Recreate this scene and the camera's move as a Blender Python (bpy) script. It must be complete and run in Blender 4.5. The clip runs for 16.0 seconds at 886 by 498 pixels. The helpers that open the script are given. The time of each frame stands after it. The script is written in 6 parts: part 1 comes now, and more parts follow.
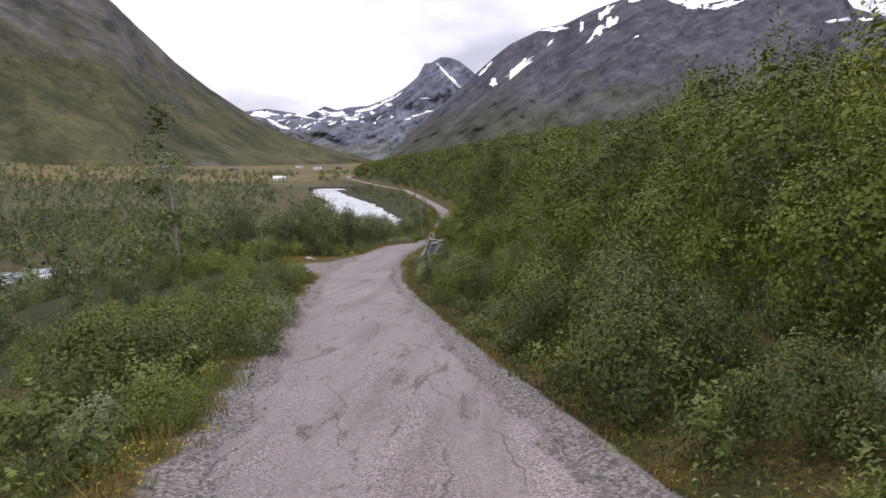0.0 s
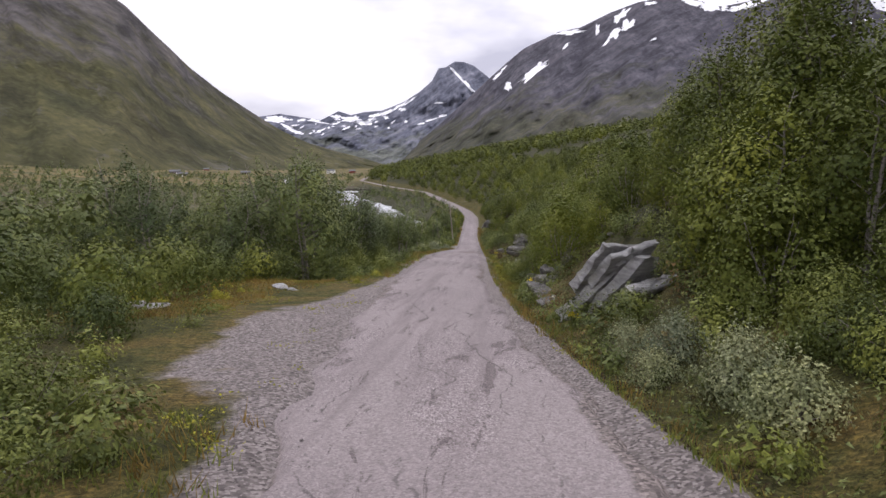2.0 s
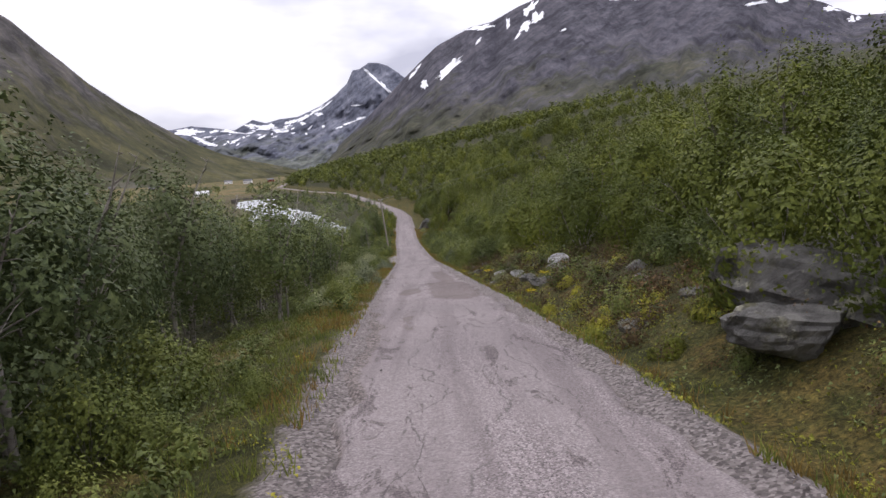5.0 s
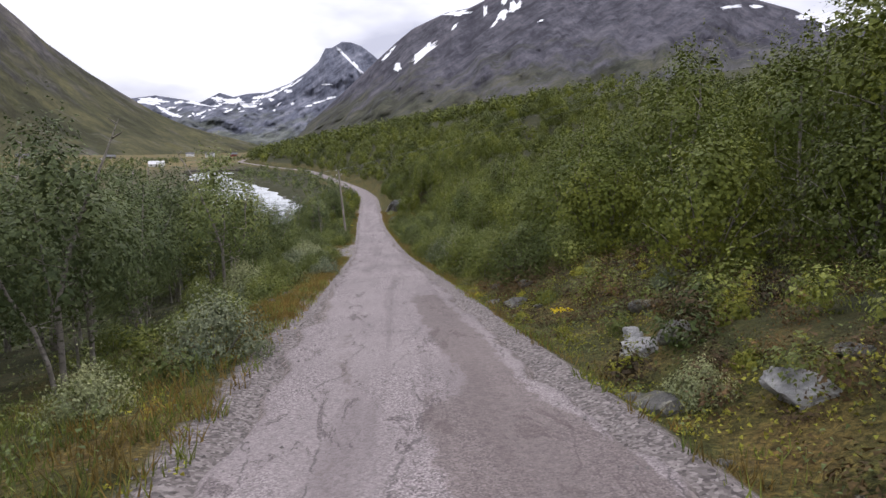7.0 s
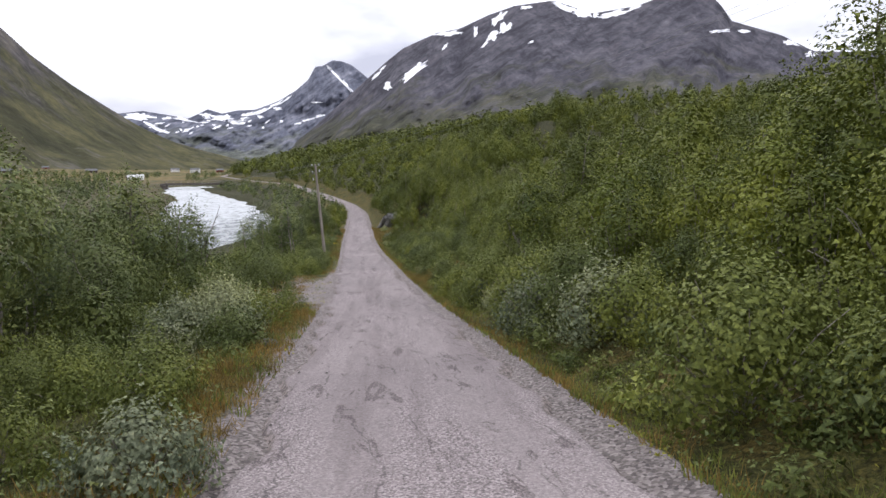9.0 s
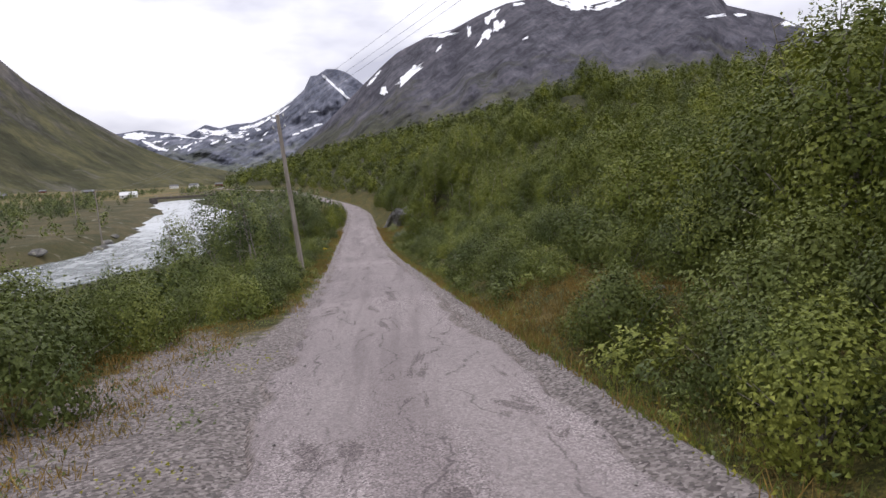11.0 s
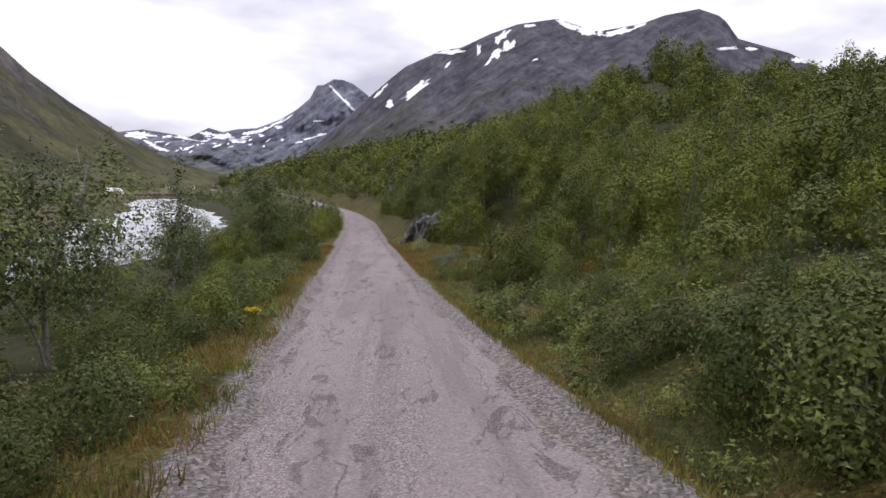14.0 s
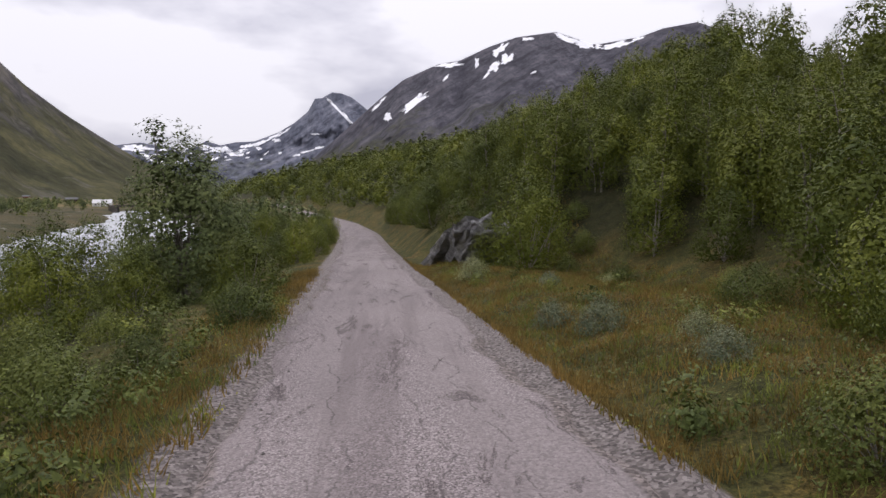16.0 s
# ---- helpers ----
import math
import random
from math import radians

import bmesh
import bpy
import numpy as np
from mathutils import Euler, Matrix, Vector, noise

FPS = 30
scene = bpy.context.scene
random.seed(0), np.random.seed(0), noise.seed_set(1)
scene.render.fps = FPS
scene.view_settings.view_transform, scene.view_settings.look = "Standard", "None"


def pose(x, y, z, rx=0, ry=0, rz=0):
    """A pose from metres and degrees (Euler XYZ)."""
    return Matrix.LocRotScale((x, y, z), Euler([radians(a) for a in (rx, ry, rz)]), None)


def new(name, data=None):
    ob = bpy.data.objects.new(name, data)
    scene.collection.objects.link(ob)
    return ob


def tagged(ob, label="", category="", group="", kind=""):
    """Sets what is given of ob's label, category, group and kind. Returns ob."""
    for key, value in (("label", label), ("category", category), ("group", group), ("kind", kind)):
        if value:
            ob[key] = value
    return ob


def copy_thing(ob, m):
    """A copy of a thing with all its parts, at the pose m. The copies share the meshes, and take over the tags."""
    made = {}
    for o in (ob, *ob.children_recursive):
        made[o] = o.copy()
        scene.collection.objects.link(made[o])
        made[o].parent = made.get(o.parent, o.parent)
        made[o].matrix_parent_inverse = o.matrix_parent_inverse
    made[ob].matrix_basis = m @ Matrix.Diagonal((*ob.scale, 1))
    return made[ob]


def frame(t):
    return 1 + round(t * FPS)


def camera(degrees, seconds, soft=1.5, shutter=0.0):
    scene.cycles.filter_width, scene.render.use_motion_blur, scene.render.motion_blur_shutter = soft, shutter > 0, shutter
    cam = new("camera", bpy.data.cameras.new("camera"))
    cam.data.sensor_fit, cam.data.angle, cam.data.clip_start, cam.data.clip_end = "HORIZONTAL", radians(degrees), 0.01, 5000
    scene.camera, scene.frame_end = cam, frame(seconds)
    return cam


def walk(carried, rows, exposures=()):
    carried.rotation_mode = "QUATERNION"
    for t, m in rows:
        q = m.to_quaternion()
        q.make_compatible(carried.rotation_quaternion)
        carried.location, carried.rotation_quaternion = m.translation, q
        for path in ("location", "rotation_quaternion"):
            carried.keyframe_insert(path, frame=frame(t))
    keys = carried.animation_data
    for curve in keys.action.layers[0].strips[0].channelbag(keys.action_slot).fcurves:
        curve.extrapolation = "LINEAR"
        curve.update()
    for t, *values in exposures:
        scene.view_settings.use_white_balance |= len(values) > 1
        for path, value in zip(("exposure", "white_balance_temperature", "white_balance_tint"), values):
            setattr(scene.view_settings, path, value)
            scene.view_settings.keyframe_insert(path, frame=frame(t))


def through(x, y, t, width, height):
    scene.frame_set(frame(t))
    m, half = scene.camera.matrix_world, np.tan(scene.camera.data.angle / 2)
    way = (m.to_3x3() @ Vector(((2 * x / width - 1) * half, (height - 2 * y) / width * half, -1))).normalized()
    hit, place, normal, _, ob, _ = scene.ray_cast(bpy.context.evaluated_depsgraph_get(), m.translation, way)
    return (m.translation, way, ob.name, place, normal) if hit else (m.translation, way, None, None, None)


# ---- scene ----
LENS = 65.8
PATH = [
    (0.0, 0.0, 0.0, 1.75, 82.787, 0.283, 4.291),
    (0.5, -1.49, 6.861, 0.914, 82.833, 0.209, 4.767),
    (1.0, -2.917, 13.194, 0.154, 82.989, 1.261, 4.878),
    (1.5, -4.256, 18.905, -0.47, 83.052, 0.113, 5.245),
    (2.0, -5.489, 24.314, -1.008, 83.23, 0.364, 5.398),
    (2.5, -6.275, 28.307, -1.343, 83.37, 1.961, 5.345),
    (3.0, -6.995, 33.414, -1.742, 83.377, 3.139, 5.1),
    (3.5, -7.571, 38.407, -2.088, 83.387, 4.533, 4.059),
    (4.0, -8.027, 43.318, -2.619, 83.481, 4.898, 2.121),
    (6.3, -9.115, 65.796, -4.486, 82.153, 2.518, -3.227),
    (6.5, -9.119, 67.664, -4.77, 82.038, 2.084, -3.284),
    (7.0, -9.304, 71.888, -5.315, 81.804, 0.929, -3.619),
    (7.5, -9.539, 76.156, -5.791, 81.973, -0.232, -3.765),
    (8.0, -9.818, 81.373, -6.492, 81.976, -0.037, -4.191),
    (8.5, -10.074, 86.631, -6.853, 82.959, -1.516, -4.276),
    (9.0, -10.305, 91.714, -7.46, 83.424, 0.218, -4.567),
    (9.2, -10.298, 93.823, -7.648, 83.19, 2.694, -4.722),
    (11.3, -11.147, 114.209, -10.112, 83.677, 3.434, -4.517),
    (11.5, -11.27, 116.183, -10.281, 83.66, 2.988, -4.591),
    (12.0, -11.586, 121.252, -10.439, 83.92, 0.652, -4.523),
    (12.5, -11.823, 126.758, -10.845, 84.232, 0.708, -4.512),
    (13.0, -12.118, 131.791, -11.303, 84.548, -0.261, -4.397),
    (13.5, -12.41, 136.377, -11.545, 84.745, -0.846, -4.374),
    (14.0, -12.669, 140.878, -11.832, 85.077, 0.123, -4.477),
    (14.5, -12.908, 145.421, -12.147, 85.261, -0.17, -4.431),
    (15.0, -13.092, 149.538, -12.349, 85.491, 0.265, -4.45),
    (15.5, -13.395, 153.839, -12.54, 85.823, 0.522, -4.641),
    (16.0, -13.645, 158.422, -12.81, 86.174, 0.167, -4.669),
]
cam = camera(LENS, 16.0, soft=1.5)
walk(cam, [(r[0], pose(*r[1:])) for r in PATH],
     [(0.0, -0.46, 6180, 17), (2.5, -0.49, 6280, 18), (4.0, -0.49, 6230, 17), (6.5, -0.49, 6180, 16), (8.0, -0.24, 6080, 13), (9.0, -0.34, 6150, 13), (11.5, -0.53, 6270, 15), (12.5, -0.50, 6230, 16), (14.5, -0.62, 6250, 16), (16.0, -0.76, 6330, 16)])

# ---- light: an overcast summer sky ----
SUN_AZ, SUN_EL = radians(-12), radians(56)
world = bpy.data.worlds.new("overcast_sky")
scene.world = world
world.use_nodes = True
wn, wl = world.node_tree.nodes, world.node_tree.links
wn.clear()
w_out, w_bg = wn.new("ShaderNodeOutputWorld"), wn.new("ShaderNodeBackground")
w_sky = wn.new("ShaderNodeTexSky")
w_sky.sky_type, w_sky.sun_disc, w_sky.sun_elevation, w_sky.sun_rotation = "NISHITA", False, SUN_EL, SUN_AZ
w_dim = wn.new("ShaderNodeVectorMath")
w_dim.operation = "SCALE"
w_dim.inputs["Scale"].default_value = 0.1
w_co, w_map = wn.new("ShaderNodeTexCoord"), wn.new("ShaderNodeMapping")
w_map.inputs["Scale"].default_value = (1.0, 1.0, 2.6)
w_map.inputs["Location"].default_value = (0.35, 0.2, 0.1)
w_noise = wn.new("ShaderNodeTexNoise")
w_noise.inputs["Scale"].default_value, w_noise.inputs["Detail"].default_value = 2.6, 6.0
w_ramp = wn.new("ShaderNodeValToRGB")
w_ramp.color_ramp.elements[0].position, w_ramp.color_ramp.elements[0].color = 0.36, (0.60, 0.60, 0.68, 1)
w_ramp.color_ramp.elements[1].position, w_ramp.color_ramp.elements[1].color = 0.50, (1.07, 1.06, 1.09, 1)
w_mix = wn.new("ShaderNodeMix")
w_mix.data_type = "RGBA"
w_mix.inputs["Factor"].default_value = 0.94
wl.new(w_sky.outputs[0], w_dim.inputs[0])
wl.new(w_co.outputs["Generated"], w_map.inputs[0])
wl.new(w_map.outputs[0], w_noise.inputs["Vector"])
wl.new(w_noise.outputs["Fac"], w_ramp.inputs[0])
wl.new(w_dim.outputs[0], w_mix.inputs["A"])
wl.new(w_ramp.outputs[0], w_mix.inputs["B"])
w_sep, w_up, w_add = wn.new("ShaderNodeSeparateXYZ"), wn.new("ShaderNodeMath"), wn.new("ShaderNodeMath")
w_up.operation, w_add.operation = "MAXIMUM", "MULTIPLY_ADD"
w_up.inputs[1].default_value, w_add.inputs[1].default_value, w_add.inputs[2].default_value = 0.0, 1.0, 1.33
wl.new(w_co.outputs["Generated"], w_sep.inputs[0])
wl.new(w_sep.outputs[2], w_up.inputs[0])
wl.new(w_up.outputs[0], w_add.inputs[0])
wl.new(w_mix.outputs["Result"], w_bg.inputs["Color"])
wl.new(w_add.outputs[0], w_bg.inputs["Strength"])
wl.new(w_bg.outputs[0], w_out.inputs[0])
sun_data = bpy.data.lights.new("sun", "SUN")
sun_data.energy, sun_data.angle, sun_data.color = 1.5, radians(16), (1.0, 0.96, 0.9)
sun = new("sun", sun_data)
sun.rotation_euler = (SUN_EL - radians(90), 0, -SUN_AZ)


# ---- materials ----
class Mat:
    """A node material with a principled surface and short ways to add texture."""

    def __init__(self, name, rough=0.8, spec=0.3):
        self.m = bpy.data.materials.new(name)
        self.m.use_nodes = True
        self.n, self.l = self.m.node_tree.nodes, self.m.node_tree.links
        self.bsdf = self.n["Principled BSDF"]
        self.bsdf.inputs["Roughness"].default_value = rough
        self.bsdf.inputs["Specular IOR Level"].default_value = spec
        self.co = self.n.new("ShaderNodeTexCoord").outputs["Object"]

    def noise(self, scale, detail=4.0, rough=0.55, stretch=None, distort=0.0):
        t = self.n.new("ShaderNodeTexNoise")
        t.inputs["Scale"].default_value, t.inputs["Detail"].default_value = scale, detail
        t.inputs["Roughness"].default_value, t.inputs["Distortion"].default_value = rough, distort
        v = self.co
        if stretch:
            mp = self.n.new("ShaderNodeMapping")
            mp.inputs["Scale"].default_value = stretch
            self.l.new(v, mp.inputs[0])
            v = mp.outputs[0]
        self.l.new(v, t.inputs["Vector"])
        return t.outputs["Fac"]

    def slant(self, scale, detail, rough, stretch, turn):
        """Noise drawn out along a direction turned about the valley's line."""
        t, mp = self.n.new("ShaderNodeTexNoise"), self.n.new("ShaderNodeMapping")
        t.inputs["Scale"].default_value, t.inputs["Detail"].default_value, t.inputs["Roughness"].default_value = scale, detail, rough
        mp.vector_type = "TEXTURE"
        mp.inputs["Rotation"].default_value = (0, radians(turn), 0)
        mp.inputs["Scale"].default_value = stretch
        self.l.new(self.co, mp.inputs[0])
        self.l.new(mp.outputs[0], t.inputs["Vector"])
        return t.outputs["Fac"]

    def bedding(self, scale):
        """Noise drawn out along rock beds that dip away up the valley."""
        t, mp = self.n.new("ShaderNodeTexNoise"), self.n.new("ShaderNodeMapping")
        t.inputs["Scale"].default_value, t.inputs["Detail"].default_value, t.inputs["Roughness"].default_value = scale, 9, 0.7
        mp.vector_type = "TEXTURE"
        mp.inputs["Rotation"].default_value = (radians(-50), 0, 0)
        mp.inputs["Scale"].default_value = (1.0, 1.4, 0.2)
        self.l.new(self.co, mp.inputs[0])
        self.l.new(mp.outputs[0], t.inputs["Vector"])
        return t.outputs["Fac"]

    def cells(self, scale, feature="F1", out="Distance"):
        t = self.n.new("ShaderNodeTexVoronoi")
        t.feature = feature
        t.inputs["Scale"].default_value = scale
        self.l.new(self.co, t.inputs["Vector"])
        return t.outputs[out]

    def ramp(self, fac, *stops):
        r = self.n.new("ShaderNodeValToRGB")
        e = r.color_ramp.elements
        while len(e) < len(stops):
            e.new(0.5)
        for k, (p, c) in enumerate(stops):
            e[k].position = p
            e[k].color = (*c, 1) if len(c) == 3 else c
        self.l.new(fac, r.inputs[0])
        return r.outputs[0]

    def grey(self, fac, a, b):
        return self.ramp(fac, (a, (0, 0, 0)), (b, (1, 1, 1)))

    def mix(self, fac, a, b, how="MIX"):
        x = self.n.new("ShaderNodeMix")
        x.data_type, x.blend_type = "RGBA", how
        for k, v in (("Factor", fac), ("A", a), ("B", b)):
            if isinstance(v, (int, float)):
                x.inputs[k].default_value = v
            elif isinstance(v, tuple):
                x.inputs[k].default_value = (*v, 1)
            else:
                self.l.new(v, x.inputs[k])
        return x.outputs["Result"]

    def math(self, op, a, b):
        x = self.n.new("ShaderNodeMath")
        x.operation = op
        for k, v in enumerate((a, b)):
            if isinstance(v, (int, float)):
                x.inputs[k].default_value = v
            else:
                self.l.new(v, x.inputs[k])
        return x.outputs[0]

    def attr(self, name):
        a = self.n.new("ShaderNodeAttribute")
        a.attribute_name = name
        return a.outputs["Fac"]

    def random(self):
        return self.n.new("ShaderNodeNewGeometry").outputs["Random Per Island"]

    def object_random(self):
        return self.n.new("ShaderNodeObjectInfo").outputs["Random"]

    def colour(self, c):
        if isinstance(c, tuple):
            self.bsdf.inputs["Base Color"].default_value = (*c, 1)
        else:
            self.l.new(c, self.bsdf.inputs["Base Color"])
        return self

    def bump(self, h, strength=0.4, distance=0.05):
        b = self.n.new("ShaderNodeBump")
        b.inputs["Strength"].default_value, b.inputs["Distance"].default_value = strength, distance
        self.l.new(h, b.inputs["Height"])
        self.l.new(b.outputs[0], self.bsdf.inputs["Normal"])
        return self


def leaf_material(name, dark, mid, light, through=0.10, rough=0.55, even=0.0):
    """Leaves: colour varies leaf by leaf and plant by plant; some light comes through."""
    m = Mat(name, rough, 0.12)
    c = m.ramp(m.random(), (0.0, tuple(0.4 * a + 0.5 * b for a, b in zip(dark, mid))), (0.6, mid), (1.0, tuple(0.6 * a + 0.4 * b for a, b in zip(mid, light))))
    c = m.mix(even, c, mid)
    tone = m.ramp(m.math("FRACT", m.math("ADD", m.object_random(), m.attr("tone")), 0.0), (0.0, (0.58, 0.64, 0.62)), (0.4, (0.9, 0.94, 0.92)), (0.75, (1.2, 1.2, 1.0)), (1.0, (1.45, 1.42, 1.05)))
    c = m.mix(1.0, c, tone, "MULTIPLY")
    clump = m.ramp(m.noise(0.6, 3.0), (0.32, (0.66, 0.73, 0.68)), (0.68, (1.38, 1.3, 1.1)))
    c = m.mix(1.0, c, clump, "MULTIPLY")
    c = m.mix(1.0, c, m.ramp(m.noise(24, 3, 0.6), (0.38, (0.68, 0.7, 0.7)), (0.52, (1.03, 1.03, 1.03)), (0.64, (1.4, 1.37, 1.25))), "MULTIPLY")
    m.colour(c)
    m.bump(m.noise(19, 3, 0.6), 0.3, 0.05)
    t, mixed = m.n.new("ShaderNodeBsdfTranslucent"), m.n.new("ShaderNodeMixShader")
    m.l.new(c, t.inputs["Color"])
    mixed.inputs[0].default_value = through
    m.l.new(m.bsdf.outputs[0], mixed.inputs[1])
    m.l.new(t.outputs[0], mixed.inputs[2])
    m.l.new(mixed.outputs[0], m.n["Material Output"].inputs[0])
    return m.m


LEAF_BIRCH = leaf_material("birch_leaves", (0.078, 0.095, 0.020), (0.119, 0.136, 0.030), (0.182, 0.190, 0.043), even=0.7)
LEAF_WOOD = leaf_material("woodland_leaves", (0.068, 0.086, 0.023), (0.107, 0.122, 0.027), (0.160, 0.168, 0.037), even=0.8)
LEAF_SHRUB = leaf_material("shrub_leaves", (0.08, 0.098, 0.032), (0.122, 0.141, 0.044), (0.19, 0.204, 0.072), even=0.5)
LEAF_GREY = leaf_material("downy_willow_leaves", (0.125, 0.14, 0.094), (0.21, 0.225, 0.158), (0.46, 0.47, 0.37), 0.12, 0.7)
LEAF_RIVER = leaf_material("riverside_leaves", (0.08, 0.10, 0.045), (0.118, 0.14, 0.065), (0.17, 0.19, 0.095), even=0.5)
GRASS = leaf_material("grass_blades", (0.09, 0.11, 0.033), (0.14, 0.165, 0.05), (0.22, 0.22, 0.085), 0.2, 0.6)
STRAW = leaf_material("dry_grass_blades", (0.16, 0.1, 0.04), (0.27, 0.175, 0.06), (0.37, 0.28, 0.115), 0.2, 0.7)
MOSS = leaf_material("yellow_green_moss", (0.12, 0.12, 0.025), (0.21, 0.205, 0.042), (0.31, 0.30, 0.07), 0.1, 0.9, 0.4)
HEATHER = leaf_material("rusty_heather", (0.05, 0.036, 0.026), (0.092, 0.06, 0.04), (0.15, 0.10, 0.062), 0.1, 0.8)
PETAL = leaf_material("yellow_petals", (0.55, 0.40, 0.02), (0.75, 0.58, 0.04), (0.85, 0.70, 0.08), 0.3, 0.6)

m = Mat("birch_bark", 0.85, 0.2)
m.colour(m.mix(m.grey(m.noise(9, 5, 0.7, (1, 1, 2.2)), 0.52, 0.66), m.ramp(m.noise(2.5), (0.3, (0.17, 0.15, 0.125)), (0.7, (0.34, 0.31, 0.275))), (0.05, 0.042, 0.036)))
BARK = m.bump(m.noise(24), 0.5, 0.02).m

m = Mat("road_gravel", 0.92, 0.2)
track = m.attr("wear")
stone = m.ramp(m.cells(66, "F1", "Color"), (0.06, (0.09, 0.082, 0.084)), (0.5, (0.22, 0.199, 0.205)), (0.94, (0.41, 0.377, 0.385)))
tar = m.mix(0.5, m.ramp(m.noise(60, 5, 0.75), (0.36, (0.13, 0.118, 0.121)), (0.66, (0.33, 0.303, 0.308))), m.ramp(m.cells(38, "F1", "Color"), (0.1, (0.15, 0.136, 0.14)), (0.9, (0.36, 0.33, 0.337))))
patchy = m.grey(m.math("ADD", m.noise(0.55, 6, 0.62, (1, 0.35, 1)), m.math("MULTIPLY", track, 0.2)), 0.45, 0.66)
c = m.mix(patchy, stone, tar)
damp = m.grey(m.noise(0.8, 8, 0.66, (2.4, 0.10, 1), 0.3), 0.50, 0.62)
c = m.mix(m.math("MULTIPLY", damp, 0.42), c, (0.13, 0.113, 0.117))
worn = m.grey(m.noise(1.1, 9, 0.74, (2.0, 0.45, 1), 1.0), 0.575, 0.595)
c = m.mix(m.math("MULTIPLY", worn, 0.8), c, m.mix(1.0, stone, (0.52, 0.5, 0.5), "MULTIPLY"))
mp = m.n.new("ShaderNodeMapping")
mp.inputs["Scale"].default_value = (1.5, 0.2, 1)
wob = m.n.new("ShaderNodeMix")
wob.data_type, wob.blend_type = "RGBA", "ADD"
wob.inputs["Factor"].default_value = 0.14
nz = m.n.new("ShaderNodeTexNoise")
nz.inputs["Scale"].default_value, nz.inputs["Detail"].default_value = 2.2, 6.0
m.l.new(m.co, nz.inputs["Vector"])
m.l.new(m.co, wob.inputs["A"])
m.l.new(nz.outputs["Color"], wob.inputs["B"])
m.l.new(wob.outputs["Result"], mp.inputs[0])
vo = m.n.new("ShaderNodeTexVoronoi")
vo.feature = "DISTANCE_TO_EDGE"
vo.inputs["Scale"].default_value = 1.0
m.l.new(mp.outputs[0], vo.inputs["Vector"])
# long ragged cracks that follow the wheels
across = m.math("ADD", m.attr("across"), m.math("MULTIPLY", m.noise(0.22, 2), 3.0))
across = m.math("ADD", across, m.math("ADD", m.math("MULTIPLY", m.noise(1.3, 3), 0.45), m.math("MULTIPLY", m.noise(9, 4, 0.7), 0.10)))
line = m.math("ABSOLUTE", m.math("SUBTRACT", m.math("FRACT", m.math("MULTIPLY", across, 1.35), 0.0), 0.5), 0.0)
line = m.math("SUBTRACT", 1.0, m.grey(m.math("SUBTRACT", line, m.math("MULTIPLY", m.noise(4, 4, 0.7), 0.02)), 0.0, 0.012))
line = m.math("MULTIPLY", line, m.grey(m.noise(3.5, 5, 0.72), 0.39, 0.46))
crack = m.math("MULTIPLY", line, m.grey(m.noise(0.9, 6, 0.72, (1.0, 0.4, 1)), 0.45, 0.50))
short = m.math("SUBTRACT", 1.0, m.grey(vo.outputs["Distance"], 0.006, 0.02))
crack = m.math("MAXIMUM", crack, m.math("MULTIPLY", short, m.grey(m.noise(1.6, 6, 0.72), 0.58, 0.62)))
c = m.mix(m.math("MULTIPLY", crack, 0.55), c, (0.06, 0.054, 0.055))
mud = m.math("ADD", m.attr("mud"), m.math("MULTIPLY", m.math("SUBTRACT", m.noise(1.1, 8, 0.72, (1.4, 0.5, 1), 0.5), 0.5), 1.6))
c = m.mix(m.math("MULTIPLY", m.grey(mud, 0.46, 0.60), 0.6), c, m.ramp(m.noise(14, 8, 0.75), (0.35, (0.075, 0.061, 0.057)), (0.65, (0.17, 0.143, 0.135))))
flake = m.math("ADD", m.attr("broken"), m.math("MULTIPLY", m.math("SUBTRACT", m.noise(3.2, 8, 0.72, (1.1, 0.55, 1), 0.6), 0.5), 2.2))
c = m.mix(m.math("MULTIPLY", m.grey(flake, 0.50, 0.56), 0.72), c, m.ramp(m.cells(70, "F1", "Color"), (0.1, (0.055, 0.05, 0.051)), (0.9, (0.17, 0.155, 0.157))))
c = m.mix(1.0, c, m.ramp(m.noise(0.17, 4), (0.3, (0.86, 0.84, 0.86)), (0.7, (1.14, 1.12, 1.13))), "MULTIPLY")
c = m.mix(m.grey(m.math("ADD", m.attr("shoulder"), m.math("MULTIPLY", m.math("SUBTRACT", m.noise(1.3, 6, 0.7), 0.5), 0.9)), 0.4, 0.6), c, m.ramp(m.cells(32, "F1", "Color"), (0.1, (0.07, 0.061, 0.06)), (0.5, (0.155, 0.135, 0.132)), (0.9, (0.31, 0.273, 0.266))))
c = m.mix(1.0, c, (0.985, 0.95, 0.90), "MULTIPLY")
ROAD = m.colour(c).bump(m.mix(0.5, m.cells(46), m.noise(7, 6)), 0.6, 0.03).m

m = Mat("heath_ground", 0.95, 0.15)
g = m.ramp(m.noise(0.7, 6, 0.62), (0.3, (0.055, 0.065, 0.022)), (0.48, (0.10, 0.105, 0.035)), (0.6, (0.17, 0.14, 0.05)), (0.75, (0.14, 0.085, 0.04)))
g = m.mix(m.grey(m.noise(5, 5, 0.7), 0.35, 0.7), m.mix(1.0, g, (0.55, 0.55, 0.5), "MULTIPLY"), g)
litter = m.ramp(m.noise(16, 8, 0.8, None, 0.6), (0.36, (0.2, 0.2, 0.19)), (0.5, (0.8, 0.76, 0.72)), (0.64, (1.9, 1.65, 1.3)))
g = m.mix(1.0, g, litter, "MULTIPLY")
